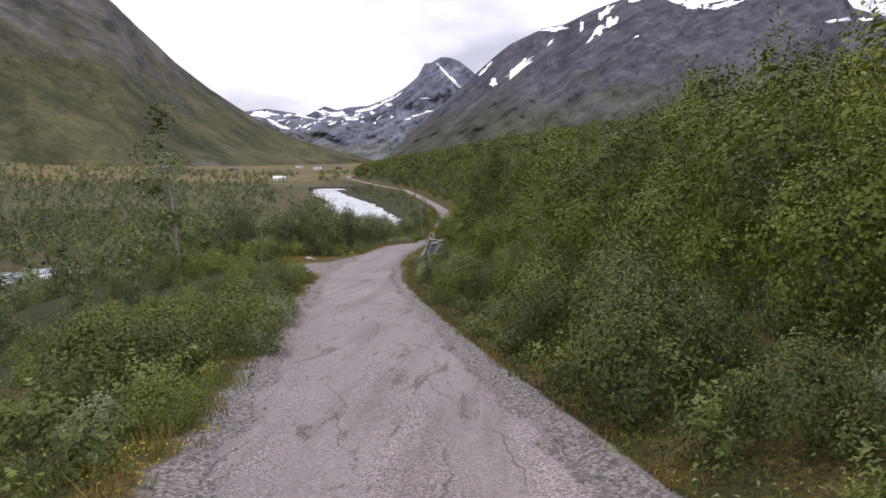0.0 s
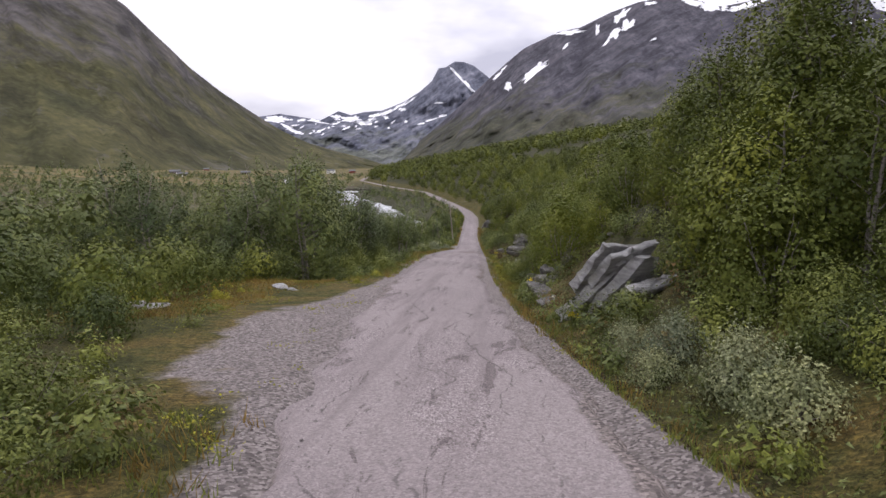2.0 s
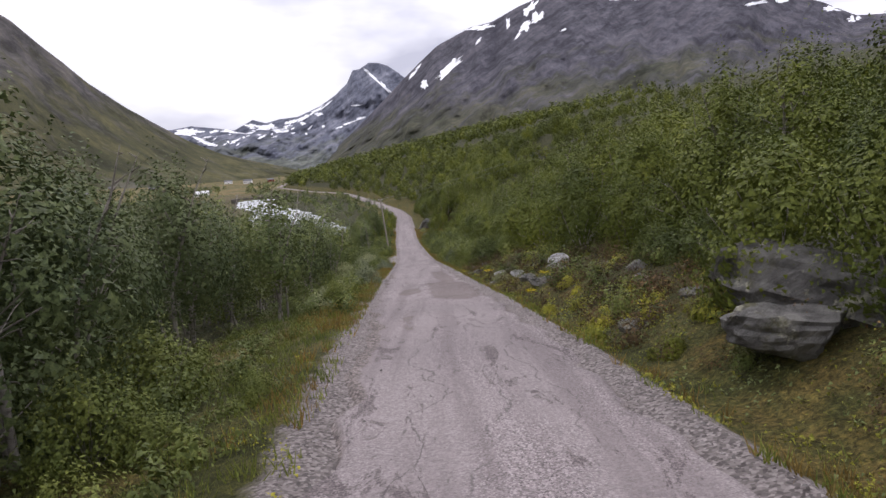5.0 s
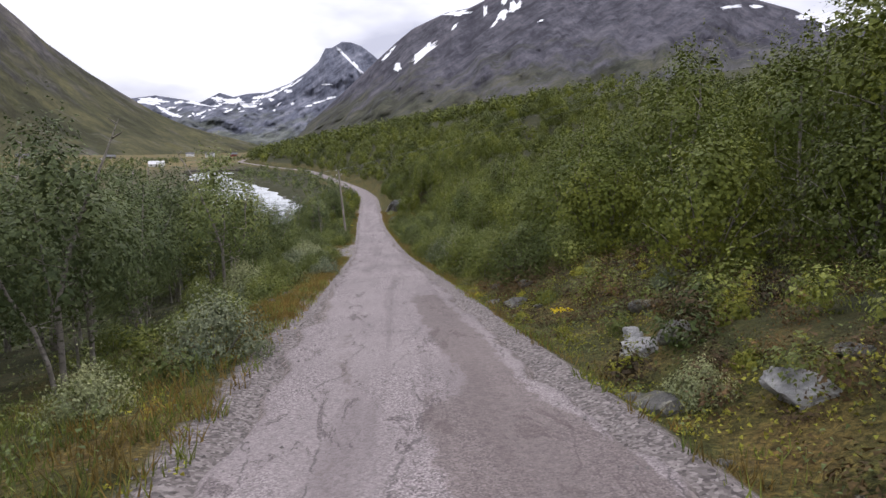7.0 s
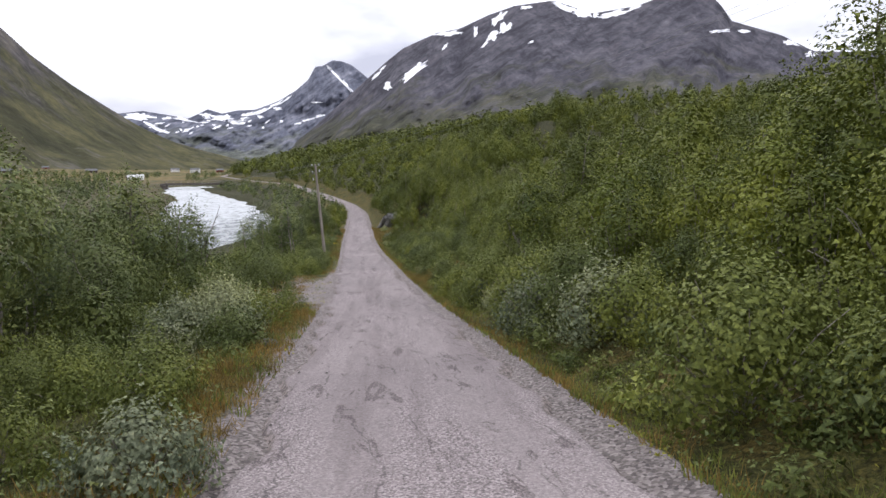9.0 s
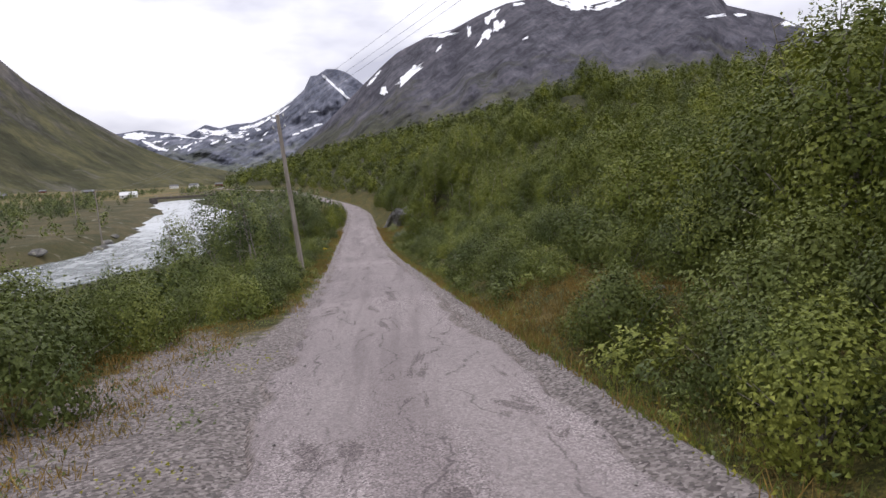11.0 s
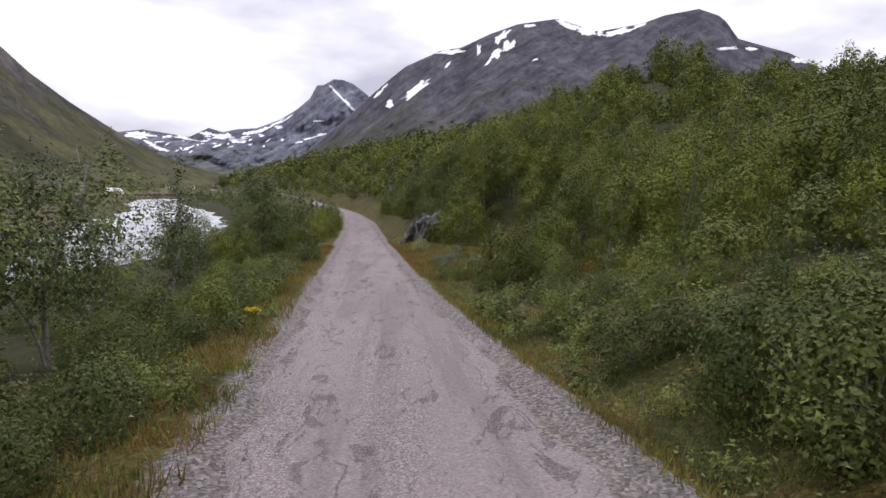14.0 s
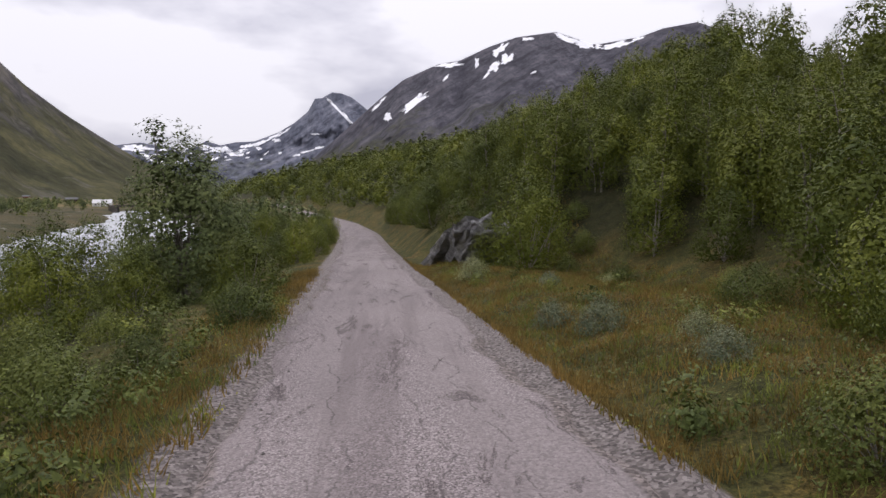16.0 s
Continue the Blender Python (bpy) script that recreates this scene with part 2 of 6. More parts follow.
gravel = m.ramp(m.cells(32, "F1", "Color"), (0.1, (0.095, 0.082, 0.077)), (0.5, (0.20, 0.174, 0.164)), (0.9, (0.36, 0.318, 0.30)))
g = m.mix(m.grey(m.math("ADD", m.attr("gravel"), m.math("MULTIPLY", m.math("SUBTRACT", m.noise(1.8, 5), 0.5), 1.1)), 0.35, 0.65), g, gravel)
plain = m.ramp(m.noise(0.12, 8, 0.66, (1, 1.5, 1)), (0.34, (0.04, 0.043, 0.02)), (0.5, (0.07, 0.063, 0.03)), (0.6, (0.105, 0.083, 0.042)), (0.68, (0.065, 0.056, 0.03)))
plain = m.mix(m.grey(m.noise(0.35, 6, 0.7), 0.60, 0.66), plain, (0.20, 0.19, 0.15))
meadow = m.ramp(m.noise(0.02, 8, 0.62, (1, 1.8, 1)), (0.34, (0.045, 0.05, 0.02)), (0.46, (0.105, 0.095, 0.038)), (0.56, (0.20, 0.145, 0.06)), (0.68, (0.06, 0.056, 0.028)))
meadow = m.mix(m.grey(m.noise(0.06, 7, 0.7), 0.52, 0.64), meadow, (0.06, 0.068, 0.03))
meadow = m.mix(m.grey(m.noise(0.13, 7, 0.72), 0.61, 0.66), meadow, (0.27, 0.26, 0.22))
# Dark forest litter, darkened further in colour for the shade beneath the trees.
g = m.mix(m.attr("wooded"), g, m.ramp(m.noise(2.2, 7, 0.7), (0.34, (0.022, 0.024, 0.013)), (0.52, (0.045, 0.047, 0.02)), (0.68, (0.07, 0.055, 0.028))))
g = m.mix(m.attr("plain"), g, plain)
g = m.mix(m.attr("far"), g, meadow)
HEATH = m.colour(g).bump(m.noise(3.0, 8, 0.7), 0.8, 0.2).m


def mountain_material(name, rock_a, rock_b, green_a, green_b, grassline, soft=120.0, turn=-35.0):
    m = Mat(name, 0.95, 0.1)
    sep = m.n.new("ShaderNodeSeparateXYZ")
    m.l.new(m.co, sep.inputs[0])
    rock = m.ramp(m.noise(0.012, 10, 0.68, (1, 0.35, 0.45), 0.4), (0.32, rock_a), (0.62, rock_b))
    streak = m.ramp(m.slant(0.035, 9, 0.74, (9.0, 6.0, 1.0), turn), (0.36, (0.5, 0.5, 0.52)), (0.5, (0.95, 0.95, 0.95)), (0.66, (1.45, 1.4, 1.32)))
    rock = m.mix(1.0, rock, m.ramp(m.noise(0.05, 8, 0.75, (1, 0.3, 0.4)), (0.3, (0.5, 0.5, 0.52)), (0.7, (1.35, 1.33, 1.3))), "MULTIPLY")
    green = m.ramp(m.noise(0.009, 9, 0.65, (1, 0.4, 0.6), 0.5), (0.32, green_a), (0.6, green_b))
    green = m.mix(1.0, green, m.ramp(m.noise(0.06, 6, 0.7), (0.3, (0.6, 0.62, 0.6)), (0.7, (1.3, 1.28, 1.2))), "MULTIPLY")
    up = m.math("DIVIDE", m.math("SUBTRACT", sep.outputs[2], grassline), soft)
    up = m.math("ADD", up, m.math("MULTIPLY", m.math("SUBTRACT", m.noise(0.006, 8, 0.7), 0.5), 5.0))
    c = m.mix(1.0, m.mix(m.grey(up, 0.0, 1.0), green, rock), streak, "MULTIPLY")
    scree = m.grey(m.slant(0.03, 9, 0.74, (4.0, 4.0, 1.0), turn), 0.56, 0.66)
    c = m.mix(m.math("MULTIPLY", scree, 0.55), c, tuple(1.25 * k for k in rock_b))
    return m.colour(c).bump(m.slant(0.04, 10, 0.72, (3.0, 3.0, 1.0), turn), 0.4, 5.0).m


ROCK_LEFT = mountain_material("brown_fell_side", (0.044, 0.041, 0.042), (0.112, 0.104, 0.100), (0.036, 0.039, 0.018), (0.086, 0.082, 0.040), 170, 220, 33.0)
ROCK_RIGHT = mountain_material("grey_fell_side", (0.040, 0.039, 0.052), (0.104, 0.101, 0.12), (0.036, 0.04, 0.027), (0.078, 0.077, 0.058), 130, 160)
# Far rock is paler and bluer: the haze of distance mixed into its colour.
ROCK_HAZED = mountain_material("hazed_peaks", (0.085, 0.095, 0.13), (0.18, 0.19, 0.235), (0.08, 0.09, 0.08), (0.14, 0.15, 0.14), 60, 150)
m = Mat("old_snow", 0.7, 0.3)
SNOW = m.colour(m.ramp(m.noise(0.05, 6), (0.3, (0.72, 0.73, 0.77)), (0.7, (0.88, 0.88, 0.9)))).m



def stone_material(name, dark, mid, light, moss, lichen):
    m = Mat(name, 0.9, 0.2)
    c = m.ramp(m.noise(1.6, 10, 0.72, None, 0.5), (0.3, dark), (0.5, mid), (0.72, light))
    beds = m.bedding(0.9)
    c = m.mix(1.0, c, m.ramp(beds, (0.4, (0.68, 0.68, 0.68)), (0.55, (1.05, 1.05, 1.05))), "MULTIPLY")
    c = m.mix(m.math("MULTIPLY", m.grey(m.noise(3.0, 7, 0.7), 0.56, 0.64), lichen), c, (0.50, 0.48, 0.37))
    c = m.mix(m.math("MULTIPLY", m.grey(m.noise(1.7, 6, 0.7), 0.54, 0.64), moss), c, (0.085, 0.08, 0.035))
    return m.colour(c).bump(m.math("ADD", m.noise(4, 10, 0.75), m.math("MULTIPLY", beds, 1.5)), 0.9, 0.12).m


STONE = stone_material("outcrop_stone", (0.26, 0.26, 0.255), (0.44, 0.435, 0.425), (0.62, 0.61, 0.59), 0.25, 0.3)
LICHEN = stone_material("lichen_stone", (0.08, 0.077, 0.07), (0.17, 0.163, 0.15), (0.30, 0.29, 0.26), 0.8, 0.9)
CRAG = stone_material("dark_crag_stone", (0.13, 0.13, 0.132), (0.25, 0.245, 0.245), (0.40, 0.39, 0.385), 0.6, 0.3)

m = Mat("river_water", 0.16, 0.5)
foam = m.grey(m.math("ADD", m.noise(0.45, 8, 0.68, (1, 0.45, 1), 0.8), m.math("MULTIPLY", m.attr("rapid"), 0.16)), 0.50, 0.68)
m.colour(m.mix(foam, (0.13, 0.15, 0.145), (0.52, 0.54, 0.55)))
m.l.new(m.ramp(foam, (0.0, (0.2, 0.2, 0.2)), (1.0, (0.7, 0.7, 0.7))), m.bsdf.inputs["Roughness"])
WATER = m.bump(m.noise(0.9, 8, 0.7, (1, 0.5, 1)), 0.9, 0.5).m


# ---- the lie of the land ----
def smooth_line(points, width):
    """Values along the valley, metre by metre, eased over the given width."""
    ys = np.arange(-200.0, 1601.0)
    v = np.interp(ys, *np.array(points, float).T)
    k = np.ones(width) / width
    for _ in range(2):
        v = np.convolve(np.pad(v, width // 2, mode="edge"), k, "valid")
    return ys, v


ROAD_X = smooth_line([(-200, 41), (-20, 4.6), (0, 0.42), (13, -2.5), (24, -5.0), (33.4, -6.6), (43, -7.6), (66, -8.7), (81, -9.4), (94, -9.9), (114, -10.75),
                      (132, -11.7), (158, -13.25), (207, -15.4), (231, -16.6), (255, -20), (290, -28), (330, -38), (370, -49), (450, -80), (600, -130), (1600, -300)], 9)
ROAD_Z = smooth_line([(-200, 20), (-20, 2.4), (0, 0), (13, -1.6), (24, -2.76), (43, -4.4), (66, -6.3), (76, -7.4), (94, -9.4), (114, -11.7),
                      (127, -12.7), (145, -13.9), (158, -14.5), (185, -15.4), (207, -15.9), (231, -15.9), (300, -14.6), (370, -12.9), (450, -12.5), (1600, -4)], 9)
ROAD_X[1][:] += 0.08
RIVER_X = smooth_line([(-200, -220), (0, -150), (60, -112), (110, -78), (150, -50), (185, -38), (220, -41), (260, -52), (330, -72), (420, -106), (600, -170), (1600, -420)], 21)
HILL = smooth_line([(-200, 0.2), (0, 0.22), (45, 0.27), (80, 0.22), (110, 0.22), (150, 0.27), (185, 0.43), (240, 0.52), (330, 0.45), (600, 0.25), (1600, 0.1)], 15)
WATER_Z, PLAIN_Z, HALF = -17.4, -15.9, 1.55


def along(line, y):
    return np.interp(y, *line)


def step(a, b, v):
    t = np.clip((v - a) / (b - a), 0, 1)
    return t * t * (3 - 2 * t)


def lumps(x, y, size, seed=0):
    """A cheap smooth unevenness between about -1 and 1."""
    a, b = x / size + seed * 1.7, y / size - seed * 2.3
    return (np.sin(a * 1.3 + 1.7 * np.sin(b * 0.9)) + np.sin(b * 1.7 + 1.3 * np.sin(a * 1.1 + 2)) + np.sin((a + b) * 2.3 + np.sin(a * 2.1)) * 0.5) / 2.5


def land(x, y):
    """The height of the ground."""
    x, y = np.asarray(x, float), np.asarray(y, float)
    u, zr = x - along(ROAD_X, y), along(ROAD_Z, y)
    bumps = lumps(x, y, 2.3) * 0.12 + lumps(x, y, 9, 3) * 0.35 * step(3, 12, abs(u))
    # the hill side on the right of the road
    r = np.maximum(u - 2.6 - 6.0 * step(150, 166, y) * (1 - step(182, 200, y)), 0)
    k = along(HILL, y)
    cut = 1.7 * step(1.2, 3.6, r) * step(35, 38, y) * (1 - step(44, 50, y)) + 1.2 * step(1, 5, r) * step(182, 192, y) * (1 - step(205, 225, y))
    knoll = step(165, 200, y) * (1 - 0.6 * step(250, 300, y))
    low = 11 * (1 - np.exp(-0.66 * r / 11)) + 0.15 * np.maximum(r - 27, 0)
    rise = (40 * (1 - np.exp(-k * r / 40)) + 0.09 * np.maximum(r - 90, 0)) * (1 - knoll) + low * knoll + cut
    rise = rise + 7.5 * np.exp(-((x - 21) / 14) ** 2 - ((y - 234) / 24) ** 2) - 3.6 * np.exp(-((u - 43) / 13) ** 2 - ((y - 210) / 15) ** 2)
    ditch = -0.28 * step(1.7, 2.3, u) * (1 - step(2.6, 4.0, u))
    right = zr + rise + ditch + bumps * step(1.7, 3.2, u)
    # falling away to the river plain on the left
    l = np.maximum(-u - 2.3, 0)
    flat = 5.5 * step(24, 31, y) * (1 - step(44, 50, y)) + 2.6 * step(109, 113, y) * (1 - step(122, 127, y))
    l2 = np.maximum(l - flat, 0)
    fall = zr - 0.17 * l2 - 0.22 * np.maximum(l2 - 8, 0)
    far = np.maximum(-x - 150 - 0.22 * np.maximum(y - 100, 0), 0)
    plain = PLAIN_Z + 0.03 * far + 0.00010 * far ** 2 + lumps(x, y, 17, 5) * 0.5 + 0.006 * np.maximum(y - 350, 0)
    left = np.maximum(fall, plain) + bumps * step(1.7, 3.5, -u)
    z = np.where(u > 0, right, left)
    # the bed of the river
    d = abs(x - along(RIVER_X, y)) + 4.5 * step(290, 360, y) + 22 * step(432, 470, y)
    z = np.where(u < -6, z - (z - (WATER_Z - 1.2)) * (1 - step(9.0, 15.0, d + lumps(x, y, 7, 2) * 1.2)), z)
    return z


def mesh_of(name, verts, faces, material=None, smooth=False, **values):
    """A mesh from arrays of places and of equally long faces; values: floats at its points."""
    me = bpy.data.meshes.new(name)
    verts, faces = np.asarray(verts, np.float32), np.asarray(faces, np.int32)
    n = faces.shape[1]
    me.vertices.add(len(verts))
    me.vertices.foreach_set("co", verts.ravel())
    me.loops.add(faces.size)
    me.loops.foreach_set("vertex_index", faces.ravel())
    me.polygons.add(len(faces))
    me.polygons.foreach_set("loop_start", np.arange(len(faces), dtype=np.int32) * n)
    me.polygons.foreach_set("use_smooth", np.full(len(faces), smooth))
    for key, v in values.items():
        me.attributes.new(key, "FLOAT", "POINT").data.foreach_set("value", np.asarray(v, np.float32).ravel())
    me.update(calc_edges=True)
    if material:
        me.materials.append(material)
    return me


def grid_faces(rows, cols):
    i = np.arange(rows - 1)[:, None] * cols + np.arange(cols - 1)
    return np.stack([i, i + 1, i + cols + 1, i + cols], -1).reshape(-1, 4)


def spaced(near, first, grow, far):
    """Distances from 0 that stay fine up to near, then grow."""
    v, d = [0.0], first
    while v[-1] < far:
        v.append(v[-1] + d)
        if v[-1] > near:
            d *= grow
    return np.array(v)


# ---- ground ----
side = spaced(9, 0.45, 1.09, 2600)
us = np.concatenate([-side[:0:-1], side])
ys = np.concatenate([np.arange(-60, 0, 3.0), np.arange(0, 200, 1.0), np.arange(200, 420, 2.2), 420 + spaced(10, 4, 1.06, 4200)])
Y, U = np.meshgrid(ys, us, indexing="ij")
X = along(ROAD_X, Y) + U
Z = land(X, Y)
Z = np.where(abs(U) < HALF + 0.12, Z - 0.10, Z)
dist = np.hypot(X + 10, np.maximum(Y - 80, 0))
gravel = 1 - step(HALF + 0.15, HALF + 0.75, abs(U))
layby = np.maximum(step(28.5, 31.5, Y + 0.9 * (U + 1.6)) * (1 - step(43, 47, Y)) * (1 - step(-0.3, 0.6, -U - np.clip(3.4 - 0.16 * (Y - 36), 1.7, 3.4))), step(111, 114, Y) * (1 - step(121, 125, Y + 0.6 * (U + 1.6))) * (1 - step(3.6, 4.4, -U))) * (U < 0)
gravel = np.maximum(gravel, layby * 0.8)
# wooded covers the woods and the heathery bank; its dark colour holds tree shade
ground = new("ground", mesh_of("ground", np.stack([X, Y, Z], -1).reshape(-1, 3), grid_faces(*X.shape), HEATH, True,
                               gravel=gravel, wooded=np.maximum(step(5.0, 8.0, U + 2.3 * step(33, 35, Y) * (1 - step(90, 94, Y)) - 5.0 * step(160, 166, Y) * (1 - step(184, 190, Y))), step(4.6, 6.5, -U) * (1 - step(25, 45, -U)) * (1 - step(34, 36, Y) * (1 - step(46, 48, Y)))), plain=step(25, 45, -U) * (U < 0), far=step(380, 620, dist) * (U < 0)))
tagged(ground, "uneven mossy heath ground with gravel verges and yellowed meadow", "ground", kind="structure")

# ---- road ----
rng = np.random.default_rng(7)
ry = np.concatenate([np.arange(-40, 0, 2.0), np.arange(0, 175, 0.25), np.arange(175, 260, 0.8), np.arange(260, 700, 4.0)])
rc = np.linspace(-1, 1, 25)
Y, C = np.meshgrid(ry, rc, indexing="ij")
ragged = HALF + 0.16 * lumps(Y, C * 0 + np.sign(C), 1.3, 4) + 0.15 * lumps(Y, np.sign(C) * 5, 0.4, 9)
off = C * ragged
camber = 0.03 * (1 - C * C) - 0.05 * np.exp(-((abs(C) - 0.48) / 0.2) ** 2) * 0.5
Zr = along(ROAD_Z, Y) + camber + 0.012 * lumps(off, Y, 0.5, 6) - 0.11 * (abs(C) > 0.99)
wear = np.exp(-((abs(C) - 0.45) / 0.17) ** 2)
shoulder = step(0.77, 1.05, abs(C) + 0.12 * lumps(Y, C * 0 + np.sign(C) * 3, 4.0, 2))
# damp silt lying in the wheel tracks
MUD = np.maximum.reduce([np.exp(-((off - 0.66) / 0.78) ** 4) * step(69.5, 71.5, Y) * (1 - step(76.5, 80, Y)),
                         np.exp(-((off - 0.8) / 0.42) ** 2) * step(76, 78, Y) * (1 - step(85, 92, Y)),
                         np.exp(-((off + 0.62) / 0.36) ** 4) * step(72.8, 73.6, Y) * (1 - step(75, 76.4, Y)),
                         0.45 * np.exp(-((off + 0.75) / 0.32) ** 2) * step(60, 66, Y) * (1 - step(82, 88, Y))])
# flaked surface where the tar has broken up
BROKEN = np.maximum.reduce([0.42 * np.exp(-((off + 0.86) / 0.26) ** 4) * step(122, 126, Y) * (1 - step(158, 163, Y)),
                            0.3 * np.exp(-((off - 0.55) / 0.16) ** 2) * step(122, 126, Y) * (1 - step(150, 156, Y)),
                            0.34 * np.exp(-((abs(off) - 1.45) / 0.14) ** 2) * step(100, 110, Y)])
road = new("road", mesh_of("road", np.stack([along(ROAD_X, Y) + off, Y, Zr], -1).reshape(-1, 3), grid_faces(*Y.shape), ROAD, True, wear=wear, shoulder=shoulder, across=off, mud=MUD, broken=BROKEN))
tagged(road, "narrow worn grey-pink gravel road with ragged edges and cracks", "road", kind="structure")

# ---- river ----
ry = np.concatenate([np.arange(-60, 100, 6.0), np.arange(100, 260, 1.0), np.arange(260, 475, 5.0)])
rc = np.linspace(-17, 17, 70)
Y, C = np.meshgrid(ry, rc, indexing="ij")
Xr = along(RIVER_X, Y) + C
Zr = WATER_Z + 0.10 * lumps(Xr, Y, 1.3, 1) + 0.06 * lumps(Xr, Y, 0.5, 2) + 0.012 * np.maximum(Y - 300, 0)
river = new("river", mesh_of("river", np.stack([Xr, Y, Zr], -1).reshape(-1, 3), grid_faces(*Y.shape), WATER, True, rapid=step(195, 260, Y)))
tagged(river, "fast grey river with white rapids between low banks", "river", kind="structure")


# ---- mountains: sheets that climb from the valley's edge to a ridge and fall behind it ----
def ridged(a, b, octaves=6, seed=0.0):
    """Ridged fractal unevenness on a grid, 0 to about 1."""
    out, amp, f = np.zeros_like(a), 0.5, 1.0
    for k in range(octaves):
        n = np.array([noise.noise((float(p) * f, float(q) * f, seed + 7.3 * k)) for p, q in zip(a.ravel(), b.ravel())]).reshape(a.shape)
        out += amp * (1 - abs(n) * 1.6)
        amp, f = amp * 0.52, f * 2.05
    return out


class Mountain:
    def __init__(self, name, eye, ridge, foot, far, near, material, label, relief, power=1.25, cols=240, rows=70, seed=0.0):
        self.eye, self.power = eye, power
        az = np.linspace(ridge[0][0], ridge[-1][0], cols)
        self.ridge, self.foot, self.far, self.near = (np.array(v, float).T for v in (ridge, foot, far, near))
        v = np.concatenate([np.linspace(0, 1, rows), 1 + np.linspace(0.04, 0.6, 12)])
        V, A = np.meshgrid(v, az, indexing="ij")
        rough = ridged(A * 0.33, V * 2.2 + A * 0.06, 6, seed) - 0.55
        fine = ridged(A * 1.6, V * 7.0, 4, seed + 50) * 0.6 - 0.33
        self.relief, self.parts = relief, (az, v, rough, fine)
        P = self.place(A, V, rough * relief + fine * relief * 0.3)
        back = V > 1
        P[..., 2] = np.where(back, P[..., 2] - (V - 1) * 1500, P[..., 2])
        self.ob = new(name, mesh_of(name, P.reshape(-1, 3), grid_faces(*A.shape), material, True))
        tagged(self.ob, label, "mountain", kind="structure")

    def place(self, A, V, push=0.0):
        """The point at an azimuth (degrees east of the valley's line) and a share V of the way up."""
        top, low = np.interp(A, *self.ridge), np.interp(A, *self.foot)
        d0, d1 = np.interp(A, *self.near), np.interp(A, *self.far)
        Vc = np.minimum(V, 1.0)
        d = d0 + (d1 - d0) * Vc ** self.power + np.maximum(V - 1, 0) * 900 + push * np.sin(np.pi * np.clip(Vc, 0, 1) * 0.9 + 0.1)
        el = np.radians(low + (top - low) * Vc)
        a = np.radians(A)
        return np.stack([self.eye[0] + d * np.sin(a), self.eye[1] + d * np.cos(a), self.eye[2] + d * np.tan(el)], -1)

    def lift(self, A, E, out):
        """Points on the slope that show at azimuth A and elevation E, moved out towards the valley."""
        az, v, rough, fine = self.parts
        top, low = np.interp(A, *self.ridge), np.interp(A, *self.foot)
        V = np.clip((E - low) / (top - low), 0, 1)
        i = np.clip(np.searchsorted(az, A) - 1, 0, len(az) - 2)
        j = np.clip(np.searchsorted(v, V) - 1, 0, len(v) - 2)
        p, q = np.clip((A - az[i]) / (az[i + 1] - az[i]), 0, 1), np.clip((V - v[j]) / (v[j + 1] - v[j]), 0, 1)
        h = rough * self.relief + fine * self.relief * 0.3
        push = h[j, i] * (1 - p) * (1 - q) + h[j, i + 1] * p * (1 - q) + h[j + 1, i] * (1 - p) * q + h[j + 1, i + 1] * p * q
        return self.place(A, V, push - out)


EYE_A, EYE_B = (0.0, 0.0, 1.75), (-12.9, 145.4, -12.1)
Mountain("mountain_left", EYE_A,
                     [(-75, 21), (-55, 20), (-36, 15.8), (-29.3, 11.7), (-27.7, 10.1), (-26.5, 9.0), (-25.1, 7.6), (-22.8, 5.8), (-20.7, 4.4), (-18.5, 3.0), (-16.4, 2.0), (-14, 1.3), (-11.9, 0.75), (-9.5, 0.0)],
                     [(-75, -1.6), (-40, -1.4), (-20, -1.2), (-9.5, -1.0)], [(-75, 1700), (-30, 2300), (-20, 3000), (-9.5, 3300)], [(-75, 700), (-30, 1000), (-20, 1500), (-9.5, 2900)],
                     ROCK_LEFT, "steep brown and green fell side with bare rock", 130, seed=3.0)
right_fell = Mountain("mountain_right", EYE_B,
                      [(-10.5, -0.2), (-8.6, 1.6), (-6.5, 3.2), (-4.2, 5.2), (-1.58, 7.55), (0, 8.9), (1.43, 10.0), (4.2, 11.2), (6.06, 11.5), (8.36, 12.5), (10.65, 13.2), (13.8, 13.5), (16.95, 12.4), (20.4, 12.8), (22.1, 13.3),
                       (24.6, 13.55), (26.1, 12.9), (26.6, 12.4), (27.4, 11.2), (30.9, 9.9), (33.1, 8.6), (37, 8.2), (50, 9), (75, 9)],
                      [(-10.5, -0.6), (0, -0.2), (10, 0.5), (75, 0.5)], [(-10.5, 3600), (0, 3300), (14, 2900), (30, 2600), (75, 2000)], [(-10.5, 2600), (0, 1500), (14, 900), (75, 600)],
                      ROCK_RIGHT, "grey rocky mountain with old snow near its ridge", 300, seed=11.0)
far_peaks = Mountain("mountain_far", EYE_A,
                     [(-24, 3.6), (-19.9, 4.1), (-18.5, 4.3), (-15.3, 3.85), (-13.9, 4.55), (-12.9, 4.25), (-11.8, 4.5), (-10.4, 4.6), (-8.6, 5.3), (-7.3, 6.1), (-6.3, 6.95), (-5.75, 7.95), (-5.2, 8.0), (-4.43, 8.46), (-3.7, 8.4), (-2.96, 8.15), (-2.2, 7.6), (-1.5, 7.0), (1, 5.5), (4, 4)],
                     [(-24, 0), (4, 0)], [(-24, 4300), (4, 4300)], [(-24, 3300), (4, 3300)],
                     ROCK_HAZED, "distant jagged peaks with snow fields, their grey rock tinted blue for haze", 260, power=1.0, seed=23.0)


